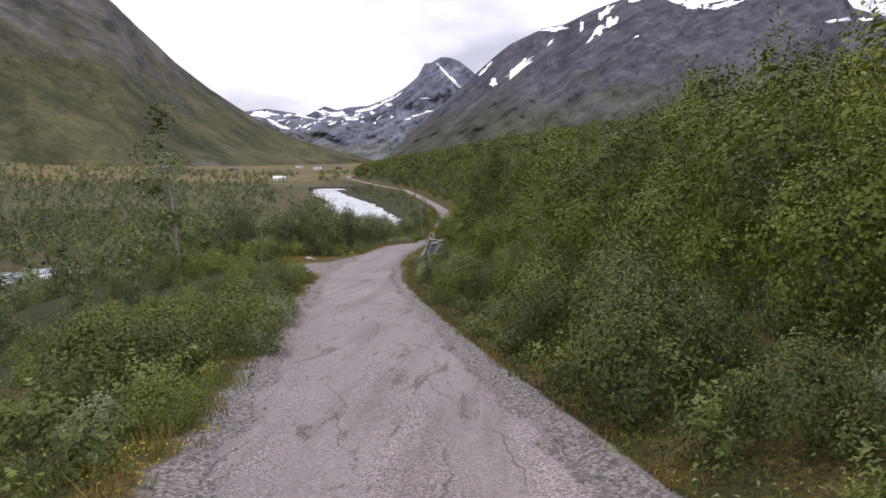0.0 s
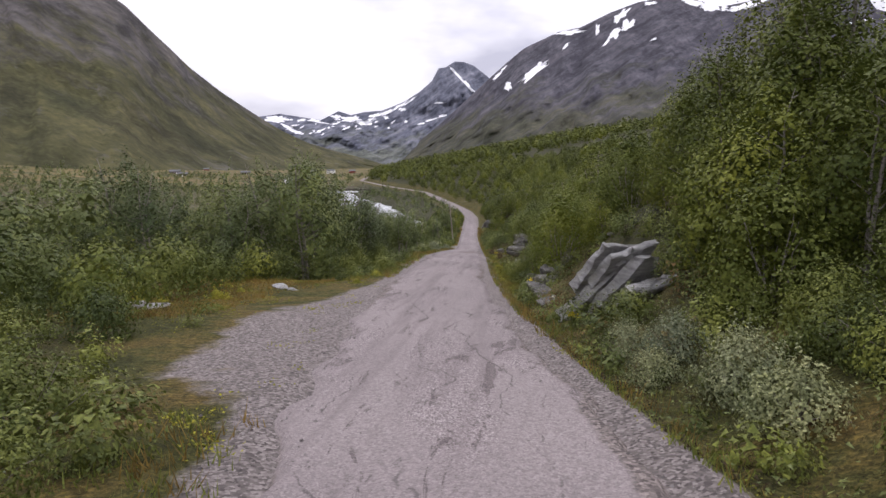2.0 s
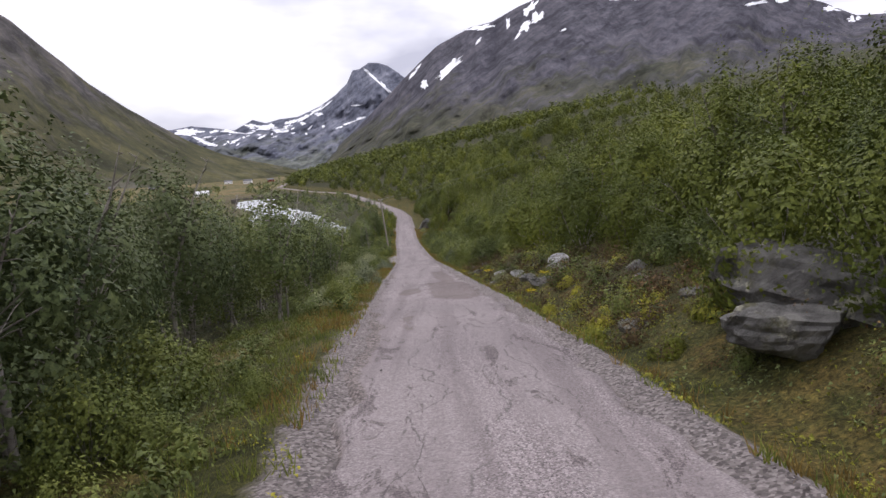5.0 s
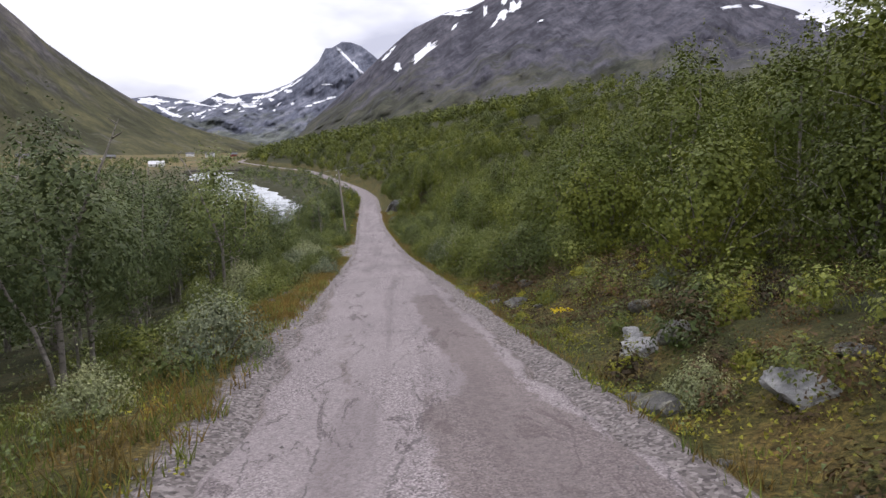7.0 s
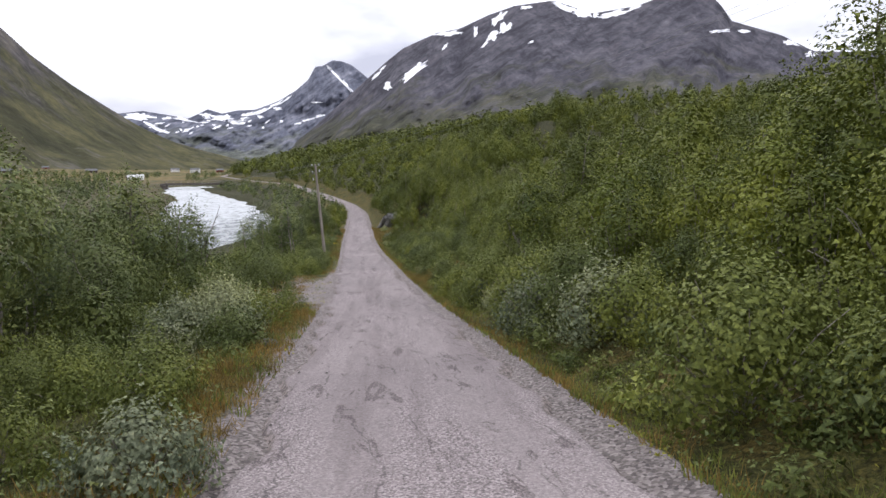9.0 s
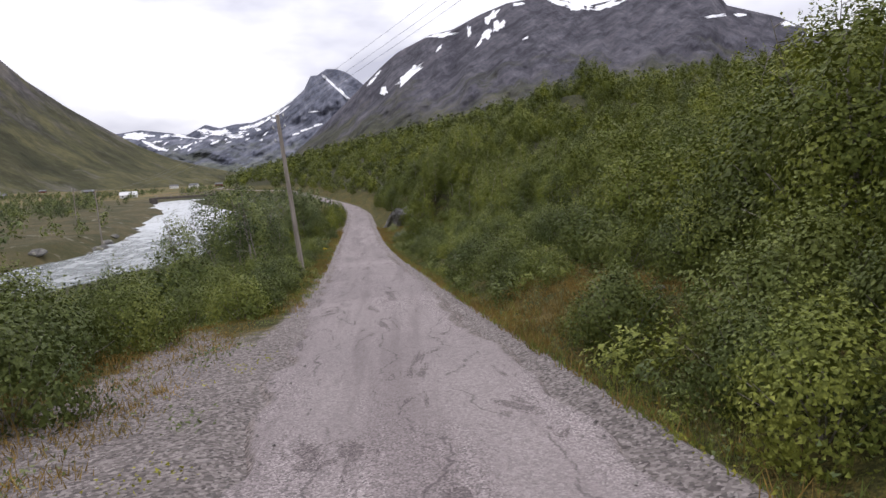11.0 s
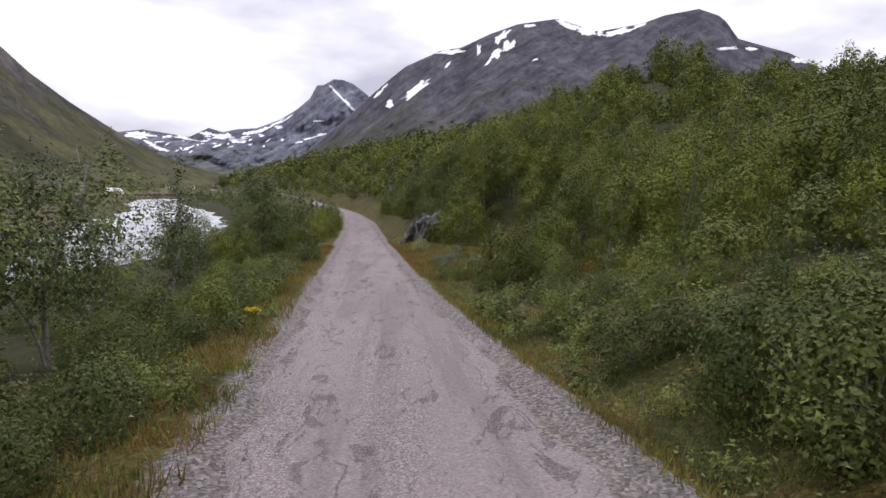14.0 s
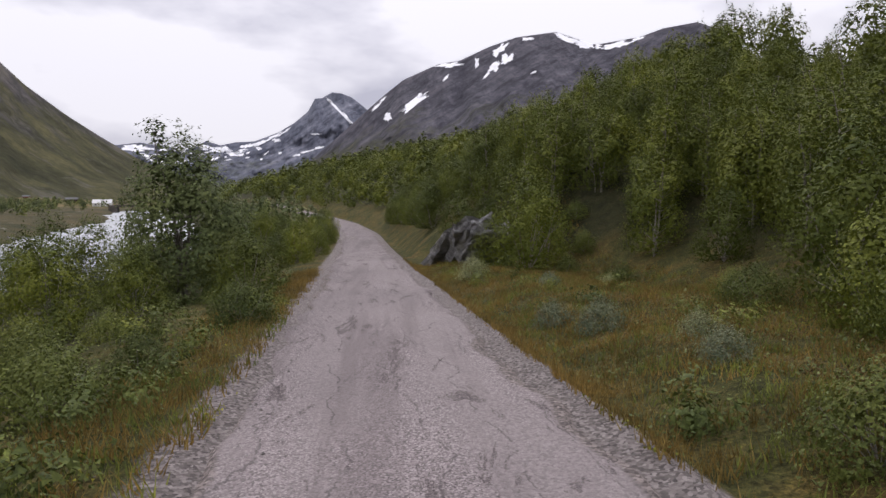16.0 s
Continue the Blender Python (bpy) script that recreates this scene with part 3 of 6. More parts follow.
# ---- plants ----
def tube(points, radii, sides=5):
    """A tapered limb along the points."""
    p, r = np.asarray(points, float), np.asarray(radii, float)
    t = np.gradient(p, axis=0)
    t /= np.linalg.norm(t, axis=1)[:, None] + 1e-9
    a = np.cross(t, np.where(abs(t[:, :1]) > 0.8, (0, 1, 0), (1, 0, 0)))
    a /= np.linalg.norm(a, axis=1)[:, None]
    b = np.cross(t, a)
    ang = np.arange(sides) * 2 * np.pi / sides
    v = p[:, None] + r[:, None, None] * (a[:, None] * np.cos(ang)[None, :, None] + b[:, None] * np.sin(ang)[None, :, None])
    i = np.arange(len(p) - 1)[:, None] * sides
    j, k = np.arange(sides), (np.arange(sides) + 1) % sides
    f = np.stack([i + j, i + k, i + sides + k, i + sides + j], -1).reshape(-1, 4)
    return v.reshape(-1, 3), f


def joined(pieces):
    """Several (verts, faces) as one."""
    v, f, n = [], [], 0
    for a, b in pieces:
        v.append(a), f.append(np.asarray(b) + n)
        n += len(a)
    return np.concatenate(v), np.concatenate(f)


def leaves(rng, centres, size, slim=0.55, out=None, loose=0.38, lift=0.5):
    """A pointed leaf at each centre, its face leaning to the sky and away from the middle of the plant."""
    n = len(centres)
    face = rng.normal(size=(n, 3)) * (0.75 if out is None else loose) + (0, 0, 1.0 if out is None else lift)
    if out is not None:
        face = face + out
    d = np.cross(face, rng.normal(size=(n, 3)))
    d /= np.linalg.norm(d, axis=1)[:, None] + 1e-9
    w = np.cross(d, face)
    w /= np.linalg.norm(w, axis=1)[:, None] + 1e-9
    s = (size * rng.uniform(0.6, 1.35, n))[:, None]
    v = np.stack([centres - d * s * 0.5, centres + w * s * slim * 0.5 - d * s * 0.05, centres + d * s * 0.5, centres - w * s * slim * 0.5 - d * s * 0.05], 1)
    return v.reshape(-1, 3), np.arange(4 * n).reshape(-1, 4)


def flakes(rng, centres, size, out=None, slim=0.62, loose=0.38, lift=0.5):
    """Like leaves, one triangle each, for plants further off."""
    v, _ = leaves(rng, centres, size, slim, out, loose, lift)
    v = v.reshape(-1, 4, 3) if len(v) else v.reshape(0, 4, 3)
    v = np.stack([v[:, 1] + (v[:, 0] - v[:, 2]) * 0.3, v[:, 3] + (v[:, 0] - v[:, 2]) * 0.3, v[:, 2]], 1)
    return v.reshape(-1, 3), np.arange(len(v) * 3).reshape(-1, 3)


def outward(at, middle, weight):
    d = at - middle
    return d / (np.linalg.norm(d, axis=1)[:, None] + 1e-6) * weight


def foliage(rng, spots, count, size, coarse, slim=0.62, dense=14, deep=0.42):
    """Leaves round the shells of clumps (x, y, z, radius), with some larger ones inside that close the gaps."""
    share = spots[:, 3] ** 2
    pick = rng.choice(len(spots), count, p=share / share.sum())
    way = rng.normal(size=(count, 3)) + (0, 0, 0.35)
    way /= np.linalg.norm(way, axis=1)[:, None]
    middle = spots[:, :3].mean(0) - (0, 0, 0.1 * spots[:, 2].max())
    way = way + outward(spots[pick, :3], middle, 0.5)
    way /= np.linalg.norm(way, axis=1)[:, None] + 1e-6
    reach = spots[pick, 3:] * (1.15 - 0.75 * rng.uniform(0, 1, (count, 1)) ** 1.7)
    at = spots[pick, :3] + way * reach * (1.0, 1.0, 0.8)
    few = count // dense
    inner = rng.integers(0, len(spots), few)
    core = spots[inner, :3] * (0.86, 0.86, 0.93) + rng.normal(size=(few, 3)) * spots[inner, 3:] * 0.26
    at[:, 2], core[:, 2] = abs(at[:, 2]) + 0.02, abs(core[:, 2]) + 0.06
    big = max(float(np.median(spots[:, 3])) * deep, size * 1.5)
    out = outward(at, middle, 0.8) + way * 0.9
    if coarse:
        a, b = flakes(rng, at, size, out, slim), flakes(rng, core, big, outward(core, middle, 1.2), 0.9)
    else:
        a, b = leaves(rng, at, size, slim, out), leaves(rng, core, big, 0.8)
    return joined([a, b])


def crown_shape(rng, height, wide, count, size, lobes=12, base=0.1, shag=0.4, loose=0.2):
    """The leaves of a broadleaved crown: bulging clumps heaped into a ragged dome, each with small leaves over a layer of leafy twigs."""
    k = np.arange(lobes)
    f = (k + rng.uniform(0.15, 0.85, lobes)) / lobes
    a = k * 2.4 + rng.uniform(-0.6, 0.6, lobes)
    girth = np.sqrt(np.clip(1 - ((f - 0.3) / 0.74) ** 2, 0.03, 1))
    r = wide * rng.uniform(0.15, 0.25, lobes) * (1.12 - 0.4 * f)
    out = np.maximum(wide * 0.5 * girth * rng.uniform(0.85, 1.12, lobes) - r, 0)
    c = np.stack([out * np.cos(a), out * np.sin(a), height * (base + (0.97 - base) * f) - r * 0.9 * f], 1)
    c = np.concatenate([c, [(0, 0, height * (0.48 + 0.3 * base)), (0.04 * wide, 0, height * 0.74)]])
    r = np.concatenate([r, [wide * 0.27, wide * 0.19]])
    tall, heart = np.array([1, 1, 1.15]), np.array([0, 0, 0.45 * height])
    # the leaves
    n = count * 2
    pick = rng.choice(len(c), n, p=r ** 2 / (r ** 2).sum())
    way = rng.normal(size=(n, 3)) + (0, 0, 0.25) + outward(c[pick], np.array([0, 0, 0.4 * height]), 0.5)
    way /= np.linalg.norm(way, axis=1)[:, None] + 1e-6
    at = c[pick] + way * (r[pick] * (0.74 + shag * rng.uniform(0, 1, n) ** 1.4))[:, None] * tall
    inside = (np.linalg.norm((at[:, None] - c[None]) / tall, axis=2) < r[None] * 0.7).any(1)
    keep = np.flatnonzero(~inside & (at[:, 2] > 0.02 * height))[:count]
    few = rng.choice(len(c), count // 4, p=r ** 2 / (r ** 2).sum())
    turn = rng.normal(size=(len(few), 3)) + (0, 0, 0.2) + outward(c[few], np.array([0, 0, 0.4 * height]), 0.6)
    turn /= np.linalg.norm(turn, axis=1)[:, None]
    deep = c[few] + turn * (r[few] * rng.uniform(0.45, 0.7, len(few)))[:, None] * tall
    deep[:, 2] = np.maximum(deep[:, 2], 0.05 * height)
    # leafy shoots that stand up out of the clumps
    n = max(count // 40, 6)
    top = rng.integers(0, len(c), n)
    lean = rng.normal(0, 0.3, (n, 3)) + (0, 0, 1) + outward(c[top], np.array([0, 0, 0.2 * height]), 0.5)
    foot = c[top] + lean * (r[top] * 0.75)[:, None]
    g = rng.uniform(0, 1, (n, 9, 1))
    shoot = (foot[:, None] + lean[:, None] * g * (np.minimum(r[top], 0.5) * rng.uniform(0.3, 0.85, n))[:, None, None] + rng.normal(0, 0.35 * size, (n, 9, 3)) * (1.4 - g)).reshape(-1, 3)
    return joined([flakes(rng, at[keep], size, way[keep] + outward(at[keep], heart, 0.7), 0.8, loose, 0.12), flakes(rng, deep, np.minimum(size * 1.7, r[few] * 0.7), turn + outward(deep, heart, 0.7), 0.95, 0.2, 0.12),
                   flakes(rng, shoot, size * 0.9, np.repeat(lean, 9, 0) * 0.4, 0.7, 0.6)])


def birch_shape(rng, height, count, size, stems=2, spread=0.3, low=0.16, limbs=15, coarse=False, crook=1.0):
    """Wood and leaves of a mountain birch: some stems, many thin limbs, leaves in clumps along them."""
    wood, spots = [], []
    for k in range(stems):
        turn = rng.uniform(0, 6.28)
        lean = rng.uniform(0.04, 0.16) * (1 + 0.5 * (stems > 1)) * crook
        h = height * (1.0 if k == 0 else rng.uniform(0.66, 0.95))
        t = np.linspace(0, 1, 7)
        wob = np.cumsum(rng.normal(0, 0.024 * crook * h, (7, 2)), axis=0) * t[:, None]
        bend = (t ** 1.4 * lean * h)[:, None] * (math.cos(turn), math.sin(turn)) + wob + rng.normal(0, 0.04 * height, 2) * (k > 0)
        stem = np.column_stack([bend, t * h])
        wood.append(tube(stem, 0.012 * h * (1 - t) ** 0.8 + 0.006, 5))
        for q in range(limbs):
            f = low + (1 - low) * ((q + rng.uniform(0, 1)) / limbs) ** 0.85
            root = np.array([np.interp(f, t, stem[:, c]) for c in range(3)])
            long = height * spread * (1.05 - f) ** 0.7 * rng.uniform(0.55, 1.25) * (0.55 + 0.45 * min(1, (f - low) * 5 + 0.4))
            a = rng.uniform(0, 6.28)
            rise = rng.uniform(0.2, 0.95)
            s = np.linspace(0, 1, 4)[:, None]
            tip = np.array([math.cos(a), math.sin(a), rise]) * long
            limb = root + s * tip + s * s * np.array([0, 0, -0.16 * long]) + rng.normal(0, 0.03 * long, (4, 3)) * s
            wood.append(tube(limb[[0, 2, 3]], np.linspace(0.0045 * h, 0.003, 3), 3))
            n = max(2, int(3 * long / (height * spread) + 1))
            for g in rng.uniform(0.35, 1.0, n):
                spots.append((*(root + g * tip + np.array([0, 0, -0.16 * long * g * g])), 0.078 * height * rng.uniform(0.6, 1.4)))
        spots.append((*stem[-1], 0.05 * height))
    spots = np.array(spots)
    spots = spots[spots[:, 2] > 0.04 * height]
    return joined(wood), foliage(rng, spots, count, size, coarse, 0.8, 8, 0.45)


def bush_shape(rng, height, wide, count, size, stems=14, slim=0.5, coarse=False):
    """Wood and leaves of a shrub: a fan of thin stems, leafy nearly to the ground."""
    wood, spots = [], []
    for k in range(stems):
        a, out = rng.uniform(0, 6.28), wide * 0.5 * rng.uniform(0.1, 1.0) ** 0.7
        h = height * rng.uniform(0.6, 1.05) * (1 - 0.42 * (out / (wide * 0.5)) ** 2)
        t = np.linspace(0, 1, 5)[:, None]
        end = np.array([math.cos(a) * out, math.sin(a) * out, h])
        base = np.array([math.cos(a), math.sin(a), 0]) * out * 0.06
        stem = base + t * (end - base) + np.array([0, 0, 0.2 * h]) * (t - t * t) + rng.normal(0, 0.02 * height, (5, 3)) * t
        wood.append(tube(stem, np.linspace(0.011, 0.004, 5) * (0.6 + height * 0.4), 3))
        for g in (0.22, 0.45, 0.7, 0.95) + rng.uniform(-0.1, 0.1, 4):
            spots.append((*(base + g * (end - base) + np.array([0, 0, 0.2 * h * (g - g * g)])), (0.13 + 0.085 * wide) * (1.25 - 0.5 * g) * rng.uniform(0.8, 1.2)))
    # all stems spring from one stool
    verts, faces = joined(wood)
    n = len(wood[0][0])
    faces = np.where((faces % n) < 3, faces % n, faces)
    spots = np.array(spots)
    return (verts, faces), foliage(rng, spots, count, size, coarse, slim, 10, 0.26)


def part(name, mesh, parent, label=""):
    ob = new(name, mesh)
    ob.parent = parent
    return tagged(ob, label)


def plant(name, shape, leaf, label, category, group, crown="crown", stem="trunk"):
    """A plant: an empty at its foot, with its wood and its leaves."""
    (wv, wf), (lv, lf) = shape
    root = new(name)
    root.empty_display_size = 0.2
    part(stem, mesh_of(stem, wv, wf, BARK, True), root)
    part(crown, mesh_of(crown, lv, lf, leaf, True), root)
    return tagged(root, label, category, group)


def scatter(rng, y0, y1, u0, u1, cell, keep=None):
    """Jittered places beside the road: (u, y), u metres from its middle line."""
    gy, gu = np.meshgrid(np.arange(y0, y1, cell), np.arange(u0, u1, cell), indexing="ij")
    p = np.stack([gu.ravel(), gy.ravel()], 1) + rng.uniform(0, cell, (gu.size, 2))
    if keep is not None:
        p = p[rng.uniform(0, 1, len(p)) < keep(p[:, 0], p[:, 1])]
    x = along(ROAD_X, p[:, 1]) + p[:, 0]
    dry = (abs(x - along(RIVER_X, p[:, 1])) > 13.5) | (p[:, 0] > 0)
    return p[dry]


def stand(master, u, y, turn, scale, sink=0.06):
    x = float(along(ROAD_X, y) + u)
    z = float(land(x, y)) - sink
    ob = copy_thing(master, pose(x, float(y), z, 0, 0, turn))
    ob.scale = (scale, scale, scale)
    return ob


def uneven(n, small, large, tall=0.25):
    """Heights of a stand in which some trees overtop the rest."""
    f = rng.uniform(0, 1, n)
    return small + (large - small) * np.where(rng.uniform(0, 1, n) < tall, 0.65 + 0.35 * f, 0.5 * f)


def woods(name, shapes, spots, scales, leaf, label, rng, category="trees"):
    """Many plants as one uncounted stand."""
    lv, lf, tones, n = [], [], [], 0
    for (u, y), s in zip(spots, scales):
        v, f = shapes[rng.integers(len(shapes))]
        a = rng.uniform(0, 6.28)
        c, d = math.cos(a) * s, math.sin(a) * s
        x = float(along(ROAD_X, y) + u)
        z = float(land(x, y)) - 0.1
        lv.append(np.stack([v[:, 0] * c - v[:, 1] * d + x, v[:, 0] * d + v[:, 1] * c + y, v[:, 2] * s + z], 1))
        lf.append(f + n)
        tones.append(np.full(len(v), rng.uniform(0, 1)))
        n += len(v)
    ob = new(name, mesh_of(name, np.concatenate(lv), np.concatenate(lf), leaf, True, tone=np.concatenate(tones)))
    return tagged(ob, label, category, kind="stuff")


rng = np.random.default_rng(42)
NEAR = "roadside shrubs"
willows = [plant("willow_shrub", (bush_shape(rng, h, w, 10, 0.066, 11)[0], crown_shape(rng, h * 1.05, w, n, 0.056, 20, 0.02, 0.65, 0.55)), LEAF_SHRUB, "dense green willow shrub beside the gravel road", "shrub", NEAR, "foliage", "stem")
           for h, w, n in ((1.25, 1.9, 3200), (0.95, 1.7, 2800), (1.45, 2.0, 3400), (1.1, 2.1, 3200))]
young = [plant("young_birch", (bush_shape(rng, h, w, 10, 0.083, 10)[0], crown_shape(rng, h * 1.06, w * 1.05, n, 0.066, 20, 0.04, 0.6, 0.5)), LEAF_BIRCH, "bushy young birch leafy down to the ground", "shrub", "young birches", "foliage", "stem")
         for h, w, n in ((2.3, 2.0, 3000), (2.7, 2.1, 3400), (2.0, 2.2, 3000))]
greys = [plant("grey_willow", (bush_shape(rng, h, w, 10, 0.054, 10)[0], crown_shape(rng, h * 1.05, w, n, 0.046, 16, 0.02, 0.7, 0.6)), LEAF_GREY, "silvery downy willow shrub at the edge of the road", "shrub", "downy willows", "foliage", "stem")
         for h, w, n in ((0.6, 1.2, 2000), (0.85, 1.5, 2600))]
birches = [plant("birch_tree", (birch_shape(rng, h, 10, 0.128, st, 0.25, 0.08, 11, True)[0], crown_shape(rng, h * 1.03, h * w, 3000, 0.092, 18, 0.1, 0.55, 0.4)), LEAF_BIRCH, "green mountain birch with a full ragged crown", "tree", "birches")
           for h, st, w in ((4.6, 3, 0.72), (5.2, 2, 0.56), (4.0, 3, 0.8), (5.4, 2, 0.6), (4.8, 2, 0.64))]
leggy = [plant("birch_tree", (birch_shape(rng, h, 10, 0.11, st, 0.22, 0.3, 9, True, 1.5)[0], crown_shape(rng, h * 1.03, h * 0.62, 3000, 0.088, 18, 0.3, 0.7, 0.45)), LEAF_RIVER, "dull green birch on bare pale crooked stems", "tree", "birches")
         for h, st in ((4.8, 3), (4.4, 3), (5.2, 3))]
broad = [plant("birch_tree", (birch_shape(rng, 5.1, 10, 0.105, 5, 0.3, 0.03, 18, True, 0.7)[0], crown_shape(rng, 5.3, 4.1, 9000, 0.105, 34, 0.03, 0.55, 0.4)), LEAF_RIVER, "broad dense birch on the river bank", "tree", "birches")]
bankside = [plant("birch_tree", (birch_shape(rng, h, 10, 0.092, 3, 0.26, 0.04, 12, True)[0], crown_shape(rng, h * 1.03, h * 0.64, 3800, 0.085, 22, 0.05, 0.6, 0.45)), LEAF_RIVER, "dull green birch leafy down to the ground", "tree", "birches") for h in (4.6, 4.2, 5.0)]
sparse = [plant("birch_tree", birch_shape(rng, h, 900, 0.1, st, 0.24, 0.22, 12, True), LEAF_RIVER, "thin sparse birch with a pale stem", "tree", "birches") for h, st in ((4.6, 1), (4.4, 2))]
airy_rng = np.random.default_rng(71)
airy = [plant("birch_tree", birch_shape(airy_rng, 4.6, 1700, 0.1, 2, 0.26, 0.14, 13, True), LEAF_RIVER, "airy birch with a pale stem above the river", "tree", "birches")]
masters = airy + bankside + sparse + willows + young + greys + birches + leggy + broad


BACK = []


def sow_behind(y0, y1, u0, u1, cell, small, large, share=1.0):
    """Shrubs behind the first rows, which join the uncounted scrub."""
    for u, y in scatter(rng, y0, y1, u0, u1, cell, lambda a, b: share + 0 * a):
        BACK.append((u, y, rng.uniform(small, large)))


def sow(kind, y0, y1, u0, u1, cell, small, large, share=1.0, sink=0.06):
    """Plants of one kind over a stretch of the roadside."""
    for u, y in scatter(rng, y0, y1, u0, u1, cell, lambda a, b: share + 0 * a):
        stand(kind[rng.integers(len(kind))], u, y, rng.uniform(0, 360), rng.uniform(small, large), sink)


# right of the road, from the start to the rocks
sow(greys, 3, 34, 2.7, 3.4, 2.0, 0.5, 0.95, 0.5)
sow(willows, 2, 27, 2.9, 4.6, 1.5, 0.6, 1.05)
sow(willows, 27, 33.5, 2.9, 4.4, 1.6, 0.45, 0.8)
sow(young, 30, 35.5, 4.8, 5.8, 1.7, 0.65, 0.85)
sow(young, 5, 36, 4.6, 7.4, 2.0, 0.65, 1.2)
sow(young, 36, 44, 6.0, 7.6, 1.9, 0.8, 1.2)
sow(birches, 9, 33, 6.8, 12, 2.8, 0.76, 1.0)
sow(birches, 33, 40, 7.2, 12, 2.8, 0.65, 0.9)
# by the rocks and the mossy bank
sow(willows, 47, 58, 2.8, 4.2, 1.5, 0.45, 0.85, 0.8)
sow(willows, 58, 68, 4.6, 6.2, 1.9, 0.6, 0.9, 0.8)
sow(young, 45, 62, 3.8, 6.4, 1.55, 0.65, 1.1, 0.9)
sow(young, 38, 66, 6.2, 8.0, 2.0, 0.8, 1.1)
sow(young, 62, 92, 5.6, 8.0, 1.9, 0.8, 1.3, 0.9)
sow(birches, 40, 62, 8.0, 12.5, 2.9, 0.55, 0.9)
sow(birches, 62, 92, 7.4, 12.5, 2.8, 0.78, 1.08)
sow(birches, 92, 119, 8.4, 13.5, 2.9, 0.78, 1.1)
sow(birches, 119, 128, 8.2, 12.5, 3.0, 0.55, 0.85)
sow(greys, 62, 92, 2.8, 5.0, 3.2, 0.35, 0.65, 0.45)
# the shrubby middle stretch
sow(willows, 88, 118, 2.8, 5.2, 1.6, 0.65, 1.1)
sow(greys, 94, 112, 2.6, 4.0, 2.2, 0.9, 1.2, 0.6)
sow(young, 90, 128, 5.0, 8.2, 1.95, 0.85, 1.3)
sow(willows, 117, 121, 3.0, 5.5, 1.7, 0.7, 1.0)
sow(willows, 121, 128, 3.2, 5.6, 2.0, 0.35, 0.6, 0.6)
sow_behind(121, 130, 4.8, 8.4, 1.6, 0.8, 1.2)
sow(willows, 127, 147, 2.8, 5.6, 1.6, 0.5, 0.95)
sow(willows, 147, 158, 2.9, 5.6, 1.6, 0.38, 0.68)
sow_behind(129, 157, 5.6, 8.5, 1.7, 0.5, 0.85)
sow(young, 131, 160, 7.5, 11, 2.5, 0.6, 0.9)
# the open corner below the crag
sow(greys, 176, 190, 3.0, 6.5, 3.0, 0.5, 0.8, 0.35)
sow(willows, 163, 190, 6.5, 9.5, 3.0, 0.5, 0.8, 0.4)
sow(birches, 165, 187, 10.2, 13, 2.3, 0.72, 0.92)
sow(young, 191, 203, 6.0, 11, 2.2, 0.8, 1.2)
sow(birches, 188, 206, 7.4, 11.4, 2.4, 0.7, 0.95)
sow(birches, 166, 185, 13, 17, 2.6, 0.7, 0.9)
sow(birches, 185, 205, 11.3, 17, 2.8, 0.65, 0.88)
sow(young, 201, 240, 3.8, 10, 2.7, 0.9, 1.3)
# left of the road
sow(willows, 2, 15, -5.6, -3.2, 1.75, 0.45, 0.8)
sow_behind(5, 35, -10, -5.6, 1.6, 0.35, 0.6)
sow(greys, 3, 28, -3.7, -3.0, 2.6, 0.45, 0.75, 0.3)
sow(willows, 15, 30.6, -5.6, -3.0, 1.75, 0.45, 0.75)
sow_behind(29, 46, -11.5, -7.6, 1.8, 0.7, 1.1)
sow(willows, 46, 62, -5.6, -4.2, 1.75, 0.65, 0.95)
sow(willows, 46, 62, -4.0, -3.1, 1.6, 0.3, 0.5)
sow(bankside, 48, 62, -11, -5.4, 2.2, 0.8, 1.1)
sow(bankside, 44, 49, -14, -8.5, 2.4, 0.75, 1.0)
sow(greys, 64, 98, -4.6, -2.7, 2.6, 0.5, 0.95, 0.45)
sow(willows, 64, 96, -5.0, -3.6, 2.4, 0.4, 0.7, 0.6)
sow(leggy, 62, 84, -8.5, -5.4, 2.2, 0.65, 0.85)
sow(bankside, 62, 84, -12.5, -8.2, 2.8, 0.7, 0.95)
sow(leggy, 84, 97, -12.5, -5.8, 2.45, 0.75, 0.95)
sow(willows, 96, 111, -6, -3.4, 1.8, 0.45, 0.8, 0.9)
sow(willows, 111, 125, -7, -5.2, 1.75, 0.75, 1.1)
sow(willows, 125, 136.5, -6, -3.5, 1.75, 0.55, 0.9)
sow(willows, 136.5, 141, -6, -3.5, 1.75, 0.35, 0.55)
sow_behind(104, 142, -13, -6, 1.8, 0.8, 1.25, 0.9)
sow(greys, 102, 110, -4.4, -3.0, 2.0, 1.0, 1.4, 0.7)
for u, y, t in ((-4.4, 93.0, 1.1), (-3.6, 106.5, 1.3), (3.0, 105.5, 1.2), (3.6, 103.0, 1.35), (-4.0, 109.0, 1.4), (2.9, 34.6, 0.62), (3.3, 33.8, 0.66), (2.8, 33.2, 0.55), (3.2, 26.7, 1.0), (3.7, 25.0, 1.0), (5.6, 32.0, 1.0), (6.3, 32.9, 0.9), (3.2, 171.0, 0.55), (3.6, 169.6, 0.6), (4.0, 166.4, 0.5), (4.6, 168.2, 0.45), (5.6, 165.0, 0.5)):
    stand(greys[1], u, y, 50 * u, t)
